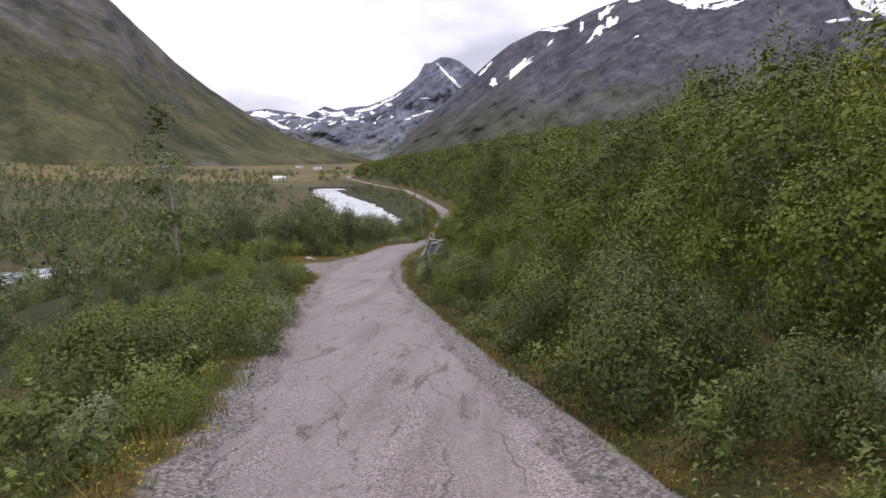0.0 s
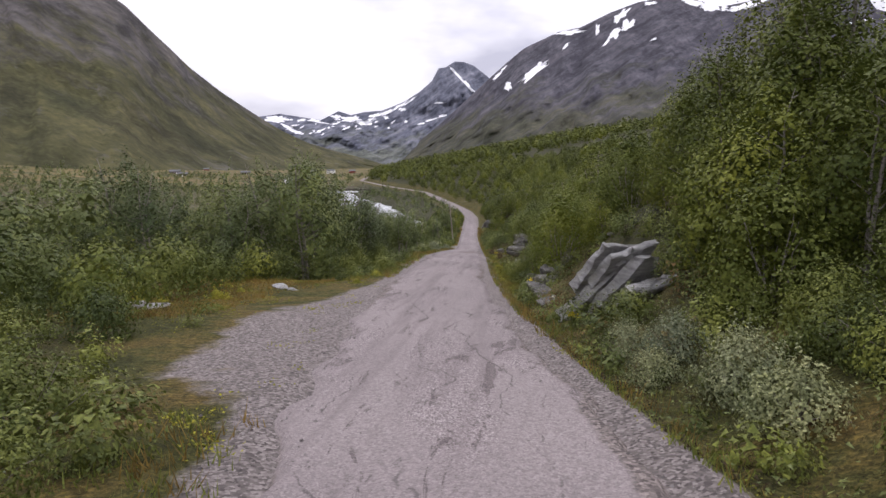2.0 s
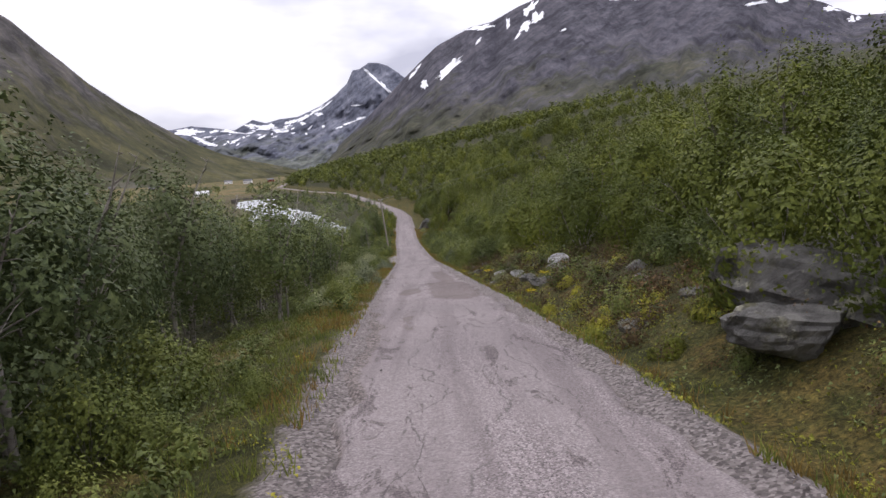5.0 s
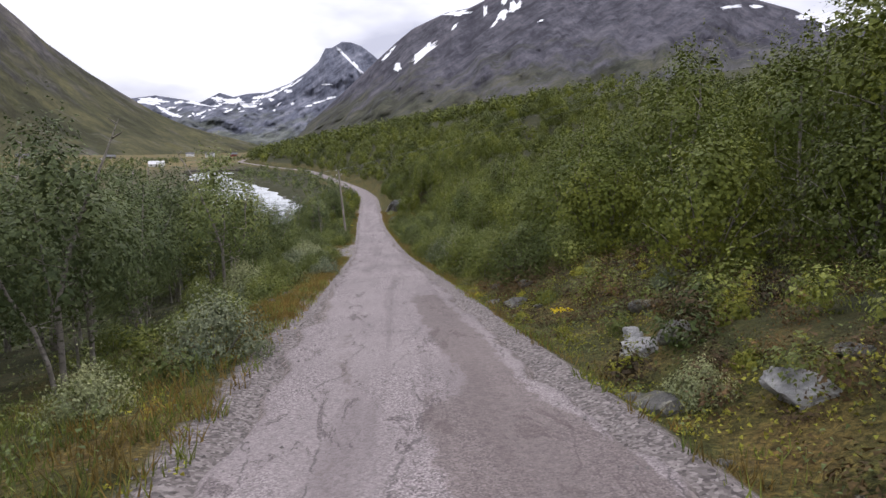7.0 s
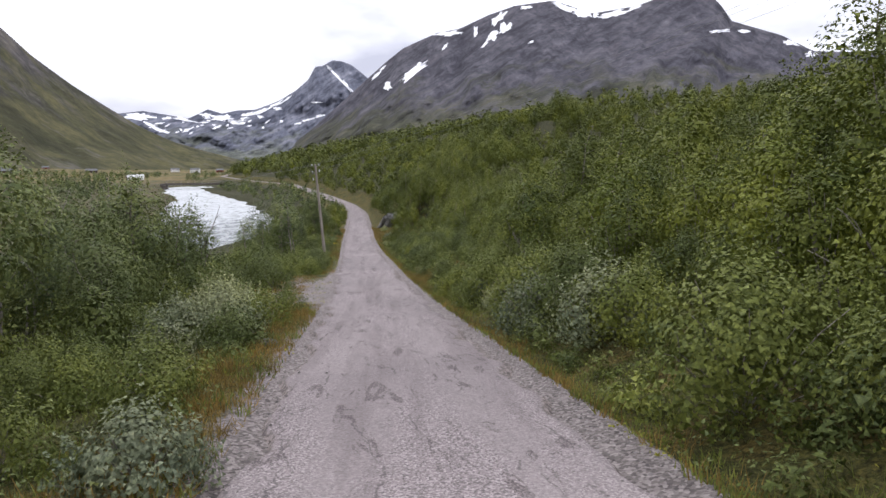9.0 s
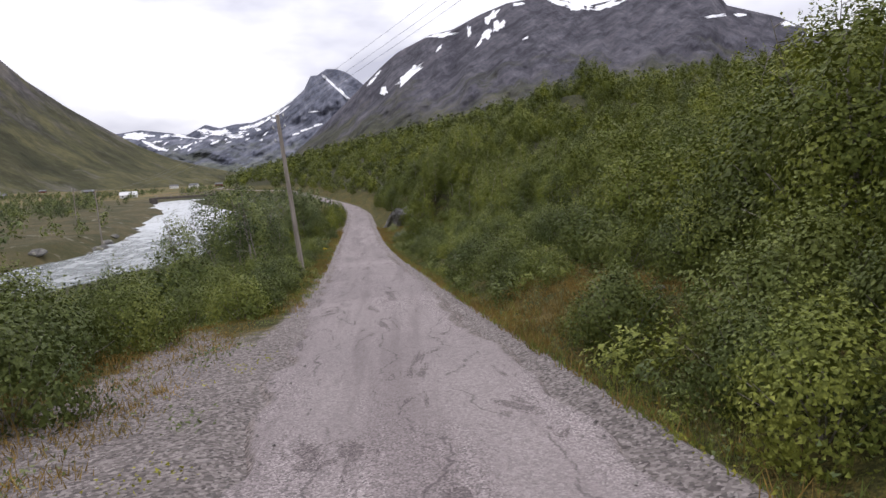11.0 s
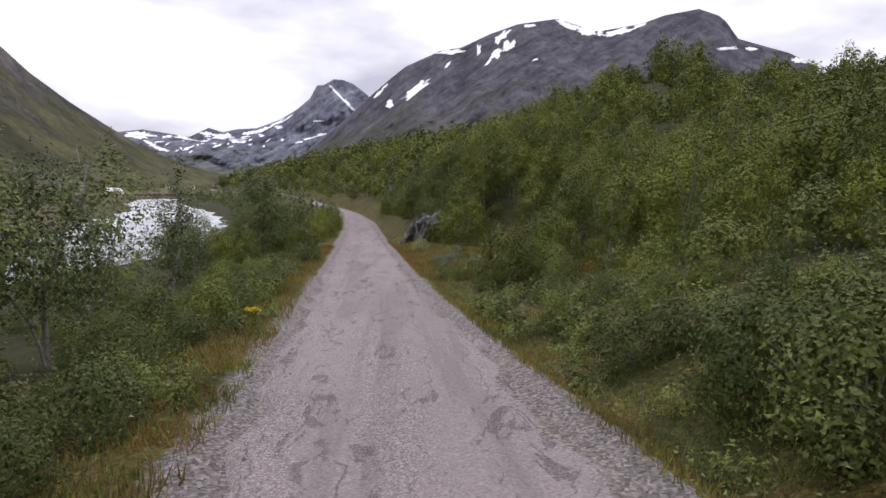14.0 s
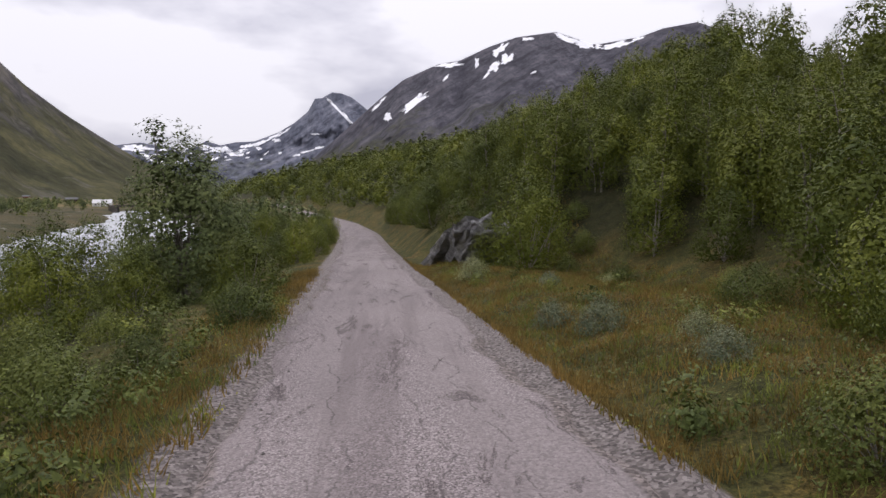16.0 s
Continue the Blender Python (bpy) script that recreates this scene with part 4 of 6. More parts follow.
for u, y in scatter(rng, 98, 118, -12.5, -5.8, 2.15, lambda u, y: (u < -5.9 - 0.25 * np.maximum(y - 113, 0)) * 0.95):
    stand(leggy[rng.integers(3)], u, y, rng.uniform(0, 360), rng.uniform(0.95, 1.15) if y < 109 and u < -6.6 else rng.uniform(0.58, 0.8))
sow(leggy, 148, 153.5, -9.5, -6.4, 2.8, 0.6, 0.8)
sow(willows, 141, 172, -6.0, -3.7, 1.8, 0.4, 0.68, 0.9)
sow_behind(141, 185, -11, -5.8, 1.9, 0.35, 0.6, 0.9)
sow(leggy, 153, 172, -12, -8, 4.0, 0.5, 0.7, 0.5)
sow(young, 172, 240, -11, -3.2, 2.8, 0.6, 0.95, 0.8)
# trees that stand by themselves
for kind, u, y, turn, s in ((broad[0], -5.6, 179.5, 40, 0.95), (sparse[0], -5.8, 179.9, 90, 1.16), (sparse[1], -5.3, 144.4, 300, 1.12), (young[1], 5.9, 183.6, 80, 1.35), (young[0], 5.2, 186.8, 10, 0.9), (young[2], 5.4, 189.5, 200, 1.1), (young[1], 4.9, 192.5, 120, 1.0), (young[0], 5.0, 195.5, 300, 1.1), (birches[2], 7.4, 186.5, 60, 0.8), (birches[0], 7.0, 191.0, 60, 0.85), (leggy[0], -6.6, 152.5, 200, 0.85), (bankside[2], -6.3, 56.0, 30, 1.03), (bankside[2], -5.8, 53.2, 170, 1.04), (bankside[0], -6.9, 55.0, 130, 1.12), (bankside[1], -5.6, 58.0, 250, 1.08), (young[0], 5.8, 38.0, 20, 0.7), (young[1], 6.0, 39.2, 120, 0.75), (young[0], 6.2, 41.0, 220, 0.7), (young[1], 5.5, 36.9, 300, 0.75), (young[0], 6.5, 43.0, 80, 0.75), (bankside[1], -8.4, 52.0, 50, 0.98),
                            (bankside[0], -7.4, 113.0, 70, 0.95), (bankside[1], -8.6, 116.0, 10, 1.0), (bankside[2], -7.8, 118.4, 200, 0.85), (bankside[1], -6.7, 117.8, 250, 0.88), (bankside[0], -9.6, 119.6, 140, 1.05), (bankside[1], -10.6, 114.2, 300, 1.05), (bankside[2], -11.5, 118.0, 40, 1.0), (bankside[0], -6.4, 147.2, 20, 1.1), (leggy[2], -8.2, 150.0, 80, 1.0), (bankside[1], -8.6, 143.5, 140, 0.9), (bankside[2], -6.5, 158.4, 60, 0.92), (airy[0], -7.2, 168.0, 10, 1.0), (airy[0], -6.2, 163.3, 120, 0.8), (airy[0], -6.0, 149.4, 20, 1.0), (leggy[1], -6.2, 166.5, 20, 0.55), (sparse[0], -7.4, 168.5, 70, 0.7), (sparse[0], -8.7, 30.9, 15, 1.7), (young[1], 6.9, 166.6, 10, 0.8), (young[1], 9.0, 170.9, 60, 1.3), (young[2], 7.9, 168.6, 150, 1.0), (young[0], 10.4, 178.0, 60, 0.95), (birches[0], 9.4, 161.0, 20, 0.8), (birches[3], 11.0, 163.4, 80, 0.75), (birches[1], 8.7, 164.8, 140, 0.66), (birches[4], 12.6, 166.2, 200, 0.8), (birches[2], 11.6, 159.2, 250, 0.85), (willows[1], 3.5, 160.6, 120, 0.62), (willows[2], 4.5, 161.8, 80, 0.72), (willows[0], 5.3, 160.0, 200, 0.85), (willows[3], 3.3, 163.0, 30, 0.58), (young[2], 3.9, 160.5, 75, 0.85), (young[0], 4.9, 161.2, 160, 0.8), (young[1], 5.2, 37.0, 40, 0.85), (young[0], 5.4, 36.0, 110, 0.95), (young[2], 5.8, 38.6, 200, 0.9), (young[1], 6.1, 40.2, 280, 0.85), (young[0], 5.7, 41.6, 330, 0.7), (birches[1], 6.9, 38.0, 30, 0.85), (willows[2], 4.8, 36.9, 70, 0.8), (willows[0], 3.4, 36.5, 20, 0.42), (willows[3], 3.7, 27.8, 10, 0.6), (willows[1], 3.4, 29.2, 90, 0.5), (willows[2], 4.3, 28.8, 150, 0.75), (willows[0], 4.0, 26.4, 210, 0.7), (greys[0], 3.2, 30.7, 0, 0.9), (greys[1], 3.3, 31.9, 120, 0.8), (willows[3], 4.5, 31.0, 300, 0.75), (willows[0], 5.6, 163.2, 60, 0.6), (willows[3], 6.6, 164.4, 10, 0.7)):
    stand(kind, u, y, turn, s)
for u, y, t in ((-3.2, 138.4, 0.48), (-2.9, 136.6, 0.7), (-3.7, 139.3, 0.5), (-3.1, 135.4, 0.8), (4.9, 124.5, 0.7), (5.3, 126.2, 0.75), (5.0, 122.2, 0.8), (5.9, 123.5, 0.95), (5.7, 121.4, 1.0), (3.5, 18.7, 0.6), (4.1, 18.0, 0.75), (3.3, 20.2, 0.5), (3.7, 13.0, 0.7), (4.2, 16.4, 0.85)):
    stand(willows[0], u, y, 70 * y, t)
for u, y, t in ((7.6, 101.6, 0.85), (8.6, 103.0, 0.92), (9.5, 104.8, 1.0), (10.4, 103.4, 1.0), (8.3, 99.8, 0.85), (11.4, 106.2, 1.05), (6.2, 120.0, 0.78), (7.4, 122.5, 0.82), (8.6, 121.0, 0.88), (7.0, 118.2, 0.8), (9.4, 124.0, 0.85), (5.2, 35.4, 0.66), (6.1, 34.4, 0.72), (6.4, 36.8, 0.72), (7.6, 35.6, 0.78), (7.0, 33.2, 0.8), (5.7, 38.4, 0.66), (6.3, 39.7, 0.76), (6.1, 41.2, 0.66), (6.9, 42.4, 0.72), (7.0, 44.6, 0.62), (7.5, 40.8, 0.8), (6.9, 51.0, 0.8), (7.7, 53.0, 0.88)):
    stand(birches[int(10 * y) % 5], u, y, 31 * y, t)

# ---- woods that nobody could count ----
shapes = [crown_shape(rng, h, 2.0, 1000, 0.08, 12, 0.02, 0.6, 0.5) for h in (1.2, 1.4, 1.6, 1.8)]
woods("bank_scrub", shapes, [b[:2] for b in BACK], [b[2] for b in BACK], LEAF_SHRUB, "dense low willow scrub behind the first shrubs", rng, "shrubs")
shapes = [crown_shape(rng, 5.3, rng.uniform(3.0, 4.0), 1600, 0.145, 16, 0.26, 0.45) for _ in range(7)]
p = np.concatenate([scatter(rng, 8, 128, 12.5, 24, 3.9), scatter(rng, 128, 166, 17, 24, 3.9), scatter(rng, 166, 200, 17, 24, 3.9), scatter(rng, 200, 250, 9.5, 24, 3.9)])
woods("slope_woods", shapes, p, uneven(len(p), 0.6, 1.2) * (0.9 + 0.1 * step(38, 60, p[:, 1]) - 0.22 * step(118, 130, p[:, 1]) * (1 - step(200, 212, p[:, 1]))), LEAF_BIRCH, "dense green birch wood on the slope above the road", rng)
p2 = np.concatenate([scatter(rng, 128, 166, 10.5, 17, 2.5), scatter(rng, 166, 206, 10.5, 18, 2.8)])
woods("slope_scrub", [(v * 0.62, f) for v, f in shapes], p2, rng.uniform(0.8, 1.1, len(p2)), LEAF_BIRCH, "low birch scrub on the slope above the road", rng, "shrubs")
shapes = [crown_shape(rng, 5.5, rng.uniform(3.8, 5.2), 1000, 0.2, 14, 0.26, 0.42) for _ in range(7)]
p = scatter(rng, 0, 300, 24, 50, 4.9)
woods("hillside_woods", shapes, p, uneven(len(p), 0.55, 1.25, 0.35) * (1 - 0.4 * step(140, 160, p[:, 1]) * (1 - step(205, 222, p[:, 1]))), LEAF_WOOD, "dense green birch wood covering the hill side", rng)
under = [crown_shape(rng, 1.7, rng.uniform(2.4, 3.2), 190, 0.17, 5, 0.02, 0.5) for _ in range(5)]
p = np.concatenate([scatter(rng, 8, 128, 11.5, 24, 2.3), scatter(rng, 128, 215, 16, 24, 2.3), scatter(rng, 200, 250, 10, 24, 2.3)])
woods("wood_undergrowth", under, p, rng.uniform(0.5, 1.1, len(p)), LEAF_WOOD, "low green undergrowth between the birches", rng, "shrubs")
under = [crown_shape(rng, 1.9, rng.uniform(3.2, 4.2), 110, 0.3, 5, 0.02, 0.5) for _ in range(5)]
p = scatter(rng, 20, 300, 24, 50, 3.1)
woods("wood_undergrowth", under, p, rng.uniform(0.6, 1.2, len(p)), LEAF_WOOD, "low green undergrowth higher up the wooded hill", rng, "shrubs")
shapes = [crown_shape(rng, 5.6, rng.uniform(4.0, 5.6), 260, 0.40, 10, 0.16, 0.4) for _ in range(7)]
p = np.concatenate([scatter(rng, 90, 340, 50, 120, 5.8), scatter(rng, 238, 420, 4, 50, 4.8)])
woods("upper_woods", shapes, p, uneven(len(p), 0.6, 1.2) * (1 - 0.15 * step(170, 190, p[:, 1])), LEAF_WOOD, "birch wood on the upper hill side", rng)
shapes = [crown_shape(rng, 5.5, rng.uniform(7.0, 10.0), 50, 1.0, 4, 0.1, 0.35) for _ in range(7)]
p = scatter(rng, 420, 1000, 5, 190, 9.0)
woods("far_woods", shapes, p, rng.uniform(0.8, 1.3, len(p)), LEAF_WOOD, "distant green birch wood along the valley side", rng)
shapes = [crown_shape(rng, 4.2, rng.uniform(2.6, 3.8), 520, 0.19, 11) for _ in range(6)]
p = np.concatenate([scatter(rng, 36, 104, -32, -13, 3.1), scatter(rng, 40, 46, -40, -9, 3.2), scatter(rng, 104, 140, -26, -16, 3.4, lambda u, y: 0.6 + 0 * u)])
p3 = scatter(rng, 8, 40, -40, -9, 2.6)
woods("low_thicket", [(0.38 * v, f) for v, f in shapes], p3, rng.uniform(0.6, 1.1, len(p3)), LEAF_RIVER, "low dull green thicket on the slope above the river", rng, "shrubs")
woods("riverside_thicket", shapes, p, rng.uniform(0.55, 0.9, len(p)), LEAF_RIVER, "dull green thicket of birch and willow above the river", rng)
shapes = [crown_shape(rng, 3.8, rng.uniform(3.4, 5.5), 50, 0.6, 3, 0.1, 0.35) for _ in range(6)]
bank = lambda u, y: 0.85 * (1 - 0.8 * (abs(along(ROAD_X, y) + u - along(RIVER_X, y) + 22) < 12) * (y > 140))
p = np.concatenate([scatter(rng, 0, 230, -140, -30, 4.6, bank), scatter(rng, 40, 520, -330, -60, 7.6, bank), scatter(rng, 240, 420, -34, -4, 5.0, lambda u, y: 0.6 + 0 * u),
                    scatter(rng, 520, 1000, -400, -20, 13, lambda u, y: 0.5 + 0 * u)])
woods("plain_scrub", shapes, p, rng.uniform(0.45, 0.95, len(p)) * (1 + 0.5 * step(400, 600, p[:, 1])), LEAF_RIVER, "scattered dark scrub on the river plain", rng, "shrubs")


def herbs(name, y0, y1, u0, u1, per, tall, size, leaf, label, category, wide=0.16, k=14, slim=0.5, edge=0.25, patch=None):
    """Low ground cover in tufts, as one uncounted spread."""
    n = int((y1 - y0) * (u1 - u0) * per)
    tu, ty = rng.uniform(u0, u1, n), rng.uniform(y0, y1, n)
    tu, ty = tu + 0.5 * np.sin(ty * 1.7 + tu), ty + 0.5 * np.sin(tu * 2.1)
    if patch is not None:
        some = lumps(tu, ty, 1.3, 8) + 0.3 * rng.normal(size=n) > patch
        tu, ty, n = tu[some], ty[some], int(some.sum())
    du, dy, dz = (rng.normal(0, wide, (n, k)) for _ in range(3))
    high = tall * rng.uniform(0.35, 1.3, (n, 1))
    up = abs(dz) / wide * high * 0.5 + 0.02
    U, Yh, up = (tu[:, None] + du).ravel(), (ty[:, None] + dy).ravel(), up.ravel()
    far = abs(U) > HALF + edge
    U, Yh, up = U[far], Yh[far], up[far]
    Xh = along(ROAD_X, Yh) + U
    at = np.stack([Xh, Yh, land(Xh, Yh) + up], 1)
    v, f = flakes(rng, at, size, None, slim)
    return tagged(new(name, mesh_of(name, v, f, leaf)), label, category, kind="stuff")


def blades(name, spots, tall, leaf, label, wide=0.012, lean=0.35):
    """Grass: a tapering blade at each spot."""
    n = len(spots)
    U, Yg = spots[:, 0], spots[:, 1]
    X = along(ROAD_X, Yg) + U
    foot = np.stack([X, Yg, land(X, Yg) - 0.01], 1)
    a = rng.uniform(0, 6.28, n)
    h = tall * rng.uniform(0.5, 1.3, n)
    w = np.stack([np.cos(a), np.sin(a), 0 * a], 1) * wide
    tip = foot + np.stack([rng.normal(0, lean, n) * h, rng.normal(0, lean, n) * h, h], 1)
    v = np.stack([foot - w, foot + w, tip], 1).reshape(-1, 3)
    return tagged(new(name, mesh_of(name, v, np.arange(3 * n).reshape(-1, 3), leaf)), label, "grass", kind="stuff")


def tufts(y0, y1, u0, u1, per, k=14, wide=0.09):
    n = int((y1 - y0) * abs(u1 - u0) * per)
    c = np.stack([rng.uniform(min(u0, u1), max(u0, u1), n), rng.uniform(y0, y1, n)], 1)
    p = (c[:, None] + rng.normal(0, wide, (n, k, 2))).reshape(-1, 2)
    return p[abs(p[:, 0]) > HALF + 0.16]


shapes = [bush_shape(rng, h, w, n, 0.06, 8, 0.5, True)[1] for h, w, n in ((0.5, 0.9, 420), (0.65, 1.0, 480), (0.8, 1.0, 540), (0.42, 1.1, 420))]
LOW = "low leafy scrub and herbs under the shrubs"
p = np.concatenate([scatter(rng, 1, 36.5, 2.4, 4.2, 0.85), scatter(rng, 33, 48, 4.4, 9, 0.8), scatter(rng, 36.5, 46, 2.2, 2.9, 0.8, lambda u, y: 0.6 + 0 * u), scatter(rng, 44, 58, 2.5, 6.0, 0.95, lambda u, y: 0.85 + 0 * u), scatter(rng, 58, 92, 3.0, 7.0, 1.0, lambda u, y: 0.4 + 0.14 * (u - 3)),
                    scatter(rng, 92, 122, 2.4, 4.4, 0.9), scatter(rng, 126, 158, 2.3, 4.6, 0.85), scatter(rng, 164, 192, 2.6, 9.5, 1.8, lambda u, y: 0.35 + 0 * u)])
woods("low_scrub", shapes, p, rng.uniform(0.6, 1.25, len(p)), LEAF_SHRUB, LOW, rng, "shrubs")
p = np.concatenate([scatter(rng, 1, 30.5, -5.0, -2.4, 0.9), scatter(rng, 30, 37, -9, -4.9, 1.0, lambda u, y: 0.8 + 0 * u), scatter(rng, 48, 62, -4.2, -2.5, 0.9), scatter(rng, 62, 111, -5.6, -2.6, 1.15, lambda u, y: 0.6 + 0 * u), scatter(rng, 126, 178, -5.0, -2.6, 0.95, lambda u, y: 0.9 - 0.45 * (u > -3.7))])
woods("low_scrub", shapes, p, rng.uniform(0.55, 1.15, len(p)), LEAF_SHRUB, LOW, rng, "shrubs")
herbs("undergrowth", 1, 175, 2.2, 6.0, 4.0, 0.3, 0.058, LEAF_RIVER, "low leafy undergrowth beside the road", "undergrowth")
herbs("undergrowth", 47, 175, -6.0, -2.4, 4.0, 0.3, 0.058, LEAF_RIVER, "low leafy undergrowth on the falling bank", "undergrowth")
green = np.concatenate([tufts(1, 37, 1.7, 3.0, 3), tufts(37, 58, 1.6, 3.0, 8), tufts(58, 92, 1.7, 2.6, 3), tufts(92, 163, 1.6, 3.0, 8), tufts(1, 30, -1.75, -3.0, 8), tufts(47, 110, -1.75, -3.2, 9), tufts(126, 175, -1.75, -3.2, 8), tufts(60, 100, -3, -5, 8), tufts(163, 190, 2.5, 9.5, 8)])
blades("verge_grass", green, 0.15, GRASS, "green and yellowing grass along the verges", 0.008)
dry = np.concatenate([tufts(1, 37, 1.7, 2.5, 3), tufts(37, 58, 1.6, 2.5, 7), tufts(58, 92, 1.7, 2.4, 3), tufts(92, 175, 1.6, 2.5, 7), tufts(1, 30, -1.75, -2.5, 4), tufts(47, 110, -1.75, -2.5, 4), tufts(126, 185, -1.75, -2.5, 6), tufts(66, 110, -1.8, -3.2, 9), tufts(121, 128, 1.9, 4.6, 14),
                      tufts(163, 192, 1.8, 9.5, 10), tufts(136, 185, -1.8, -3.4, 9), tufts(34, 46, -4.8, -8, 4), tufts(112, 126, -3.8, -5.4, 12)])
blades("dry_grass", dry, 0.19, STRAW, "rust and straw coloured dry grass beside the road", 0.008)
short = np.concatenate([tufts(36, 43, -7.5, -4.4, 26, 12, 0.12), tufts(43, 47, -7.5, -3.6, 26, 12, 0.12), tufts(46, 52, -4, -2.6, 20, 12, 0.12), tufts(110, 127, -5.4, -2.6, 22, 12, 0.12), tufts(120, 128, 1.8, 4.8, 24, 12, 0.12), tufts(84, 112, -2.9, -1.75, 22, 12, 0.12), tufts(164, 190, 2.0, 9.0, 8, 12, 0.12)])
blades("dry_grass", short, 0.09, STRAW, "short straw-coloured dry grass round the gravel", 0.007, 0.6)
YELLOW = "yellow-green moss at the edge of the gravel"
herbs("moss", 58, 96, 1.9, 5.6, 16.0, 0.09, 0.045, MOSS, "bright yellow-green moss on the stony bank", "moss", 0.13, 16, 0.7, 0.2, 0.25)
herbs("moss", 1, 175, -2.3, -1.75, 11.0, 0.04, 0.036, MOSS, YELLOW, "moss", 0.11, 14, 0.7, 0.12, 0.2)
herbs("moss", 1, 175, 1.75, 2.3, 11.0, 0.04, 0.036, MOSS, YELLOW, "moss", 0.11, 14, 0.7, 0.12, 0.2)
herbs("moss", 35, 47, -7.6, -4.0, 9.0, 0.07, 0.04, MOSS, "yellow-green moss round the gravel pull-in", "moss", 0.15, 14, 0.7)
herbs("moss", 44, 54, -4.2, -2.5, 9.0, 0.07, 0.04, MOSS, "yellow-green moss round the gravel pull-in", "moss", 0.13, 14, 0.7)
shapes = [bush_shape(rng, h, w, 430, 0.042, 8, 0.5, True)[1] for h, w in ((0.5, 0.9), (0.65, 1.0), (0.4, 1.1))]
p = np.concatenate([scatter(rng, 36, 62, 2.9, 8.0, 0.9, lambda u, y: 0.7 + 0 * u), scatter(rng, 62, 92, 2.5, 7.5, 0.75, lambda u, y: 0.9 + 0 * u)])
woods("heather", shapes, p, rng.uniform(0.6, 1.3, len(p)), HEATHER, "rusty brown heather on the rocky bank", rng, "heather")
shapes = [crown_shape(rng, 0.17, 0.62, 700, 0.042, 7, 0.02, 0.22) for _ in range(4)]
p = np.concatenate([scatter(rng, 62, 92, 2.1, 6.2, 0.95, lambda u, y: 0.5 + 0 * u), scatter(rng, 36, 46, -7.4, -4.8, 0.9, lambda u, y: 0.3 + 0 * u), scatter(rng, 45, 53, -4.0, -2.4, 0.9, lambda u, y: 0.3 + 0 * u), scatter(rng, 44, 58, 1.9, 2.5, 1.0)])
woods("moss", shapes, p, rng.uniform(0.6, 1.4, len(p)), MOSS, "cushions of bright yellow-green moss", rng, "moss")
herbs("heather", 1, 37, 1.8, 2.7, 16.0, 0.13, 0.042, HEATHER, "red-brown heather along the edge of the road", "heather", 0.16)
herbs("heather", 163, 192, 3.5, 10, 5.0, 0.2, 0.045, HEATHER, "brown heather on the open ground below the crag", "heather", 0.2)

for ob in masters:
    for o in (*ob.children_recursive, ob):
        bpy.data.objects.remove(o)


# ---- rocks ----
def rock_mesh(rng, sx, sy, sz, cuts=9, name="rock", material=None, beds=0.0, fine=3):
    """An angular stone: a lump cut by flat faces, with ledges along its bedding."""
    bm = bmesh.new()
    bmesh.ops.create_icosphere(bm, subdivisions=fine, radius=1.0)
    planes = [(Vector(rng.normal(size=3)).normalized(), rng.uniform(0.45, 0.8)) for _ in range(cuts)]
    shift = Vector(rng.uniform(-20, 20, 3))
    for v in bm.verts:
        for n, d in planes:
            over = v.co.dot(n) - d
            if over > 0:
                v.co -= n * over
        p = v.co * 2.2 + shift
        v.co += Vector((noise.noise(p), noise.noise(p + Vector((5, 1, 2))), noise.noise(p + Vector((2, 7, 3))))) * 0.10
        if beds:
            ledge = (v.co.z * 3.5 + 0.6 * noise.noise(p * 0.6)) % 1.0
            v.co.x, v.co.y = v.co.x * (1 - beds * ledge), v.co.y * (1 - beds * ledge * 0.6)
            v.co += v.co.normalized() * 0.08 * noise.noise(p * 2.7)
        v.co = Vector((v.co.x * sx, v.co.y * sy, v.co.z * sz))
    me = bpy.data.meshes.new(name)
    bm.to_mesh(me)
    bm.free()
    me.materials.append(material or STONE)
    return me


def spot(u, y):
    x = float(along(ROAD_X, y) + u)
    return x, float(y), float(land(x, y))


def outcrop(name, u, y, slabs, label, kind="slab", material=None):
    """A rock face of several leaning slabs: (along u, along y, up, sizes, turn)."""
    x, yy, z = spot(u, y)
    root = new(name)
    root.matrix_basis = pose(x, yy, z)
    for du, dy, dz, size, turn in slabs:
        ob = part(kind, rock_mesh(rng, *size, 8, kind, material, 0.07, 4), root)
        ob.matrix_basis = pose(du, dy, dz, *turn)
    return tagged(root, label, "rock")


rng = np.random.default_rng(5)


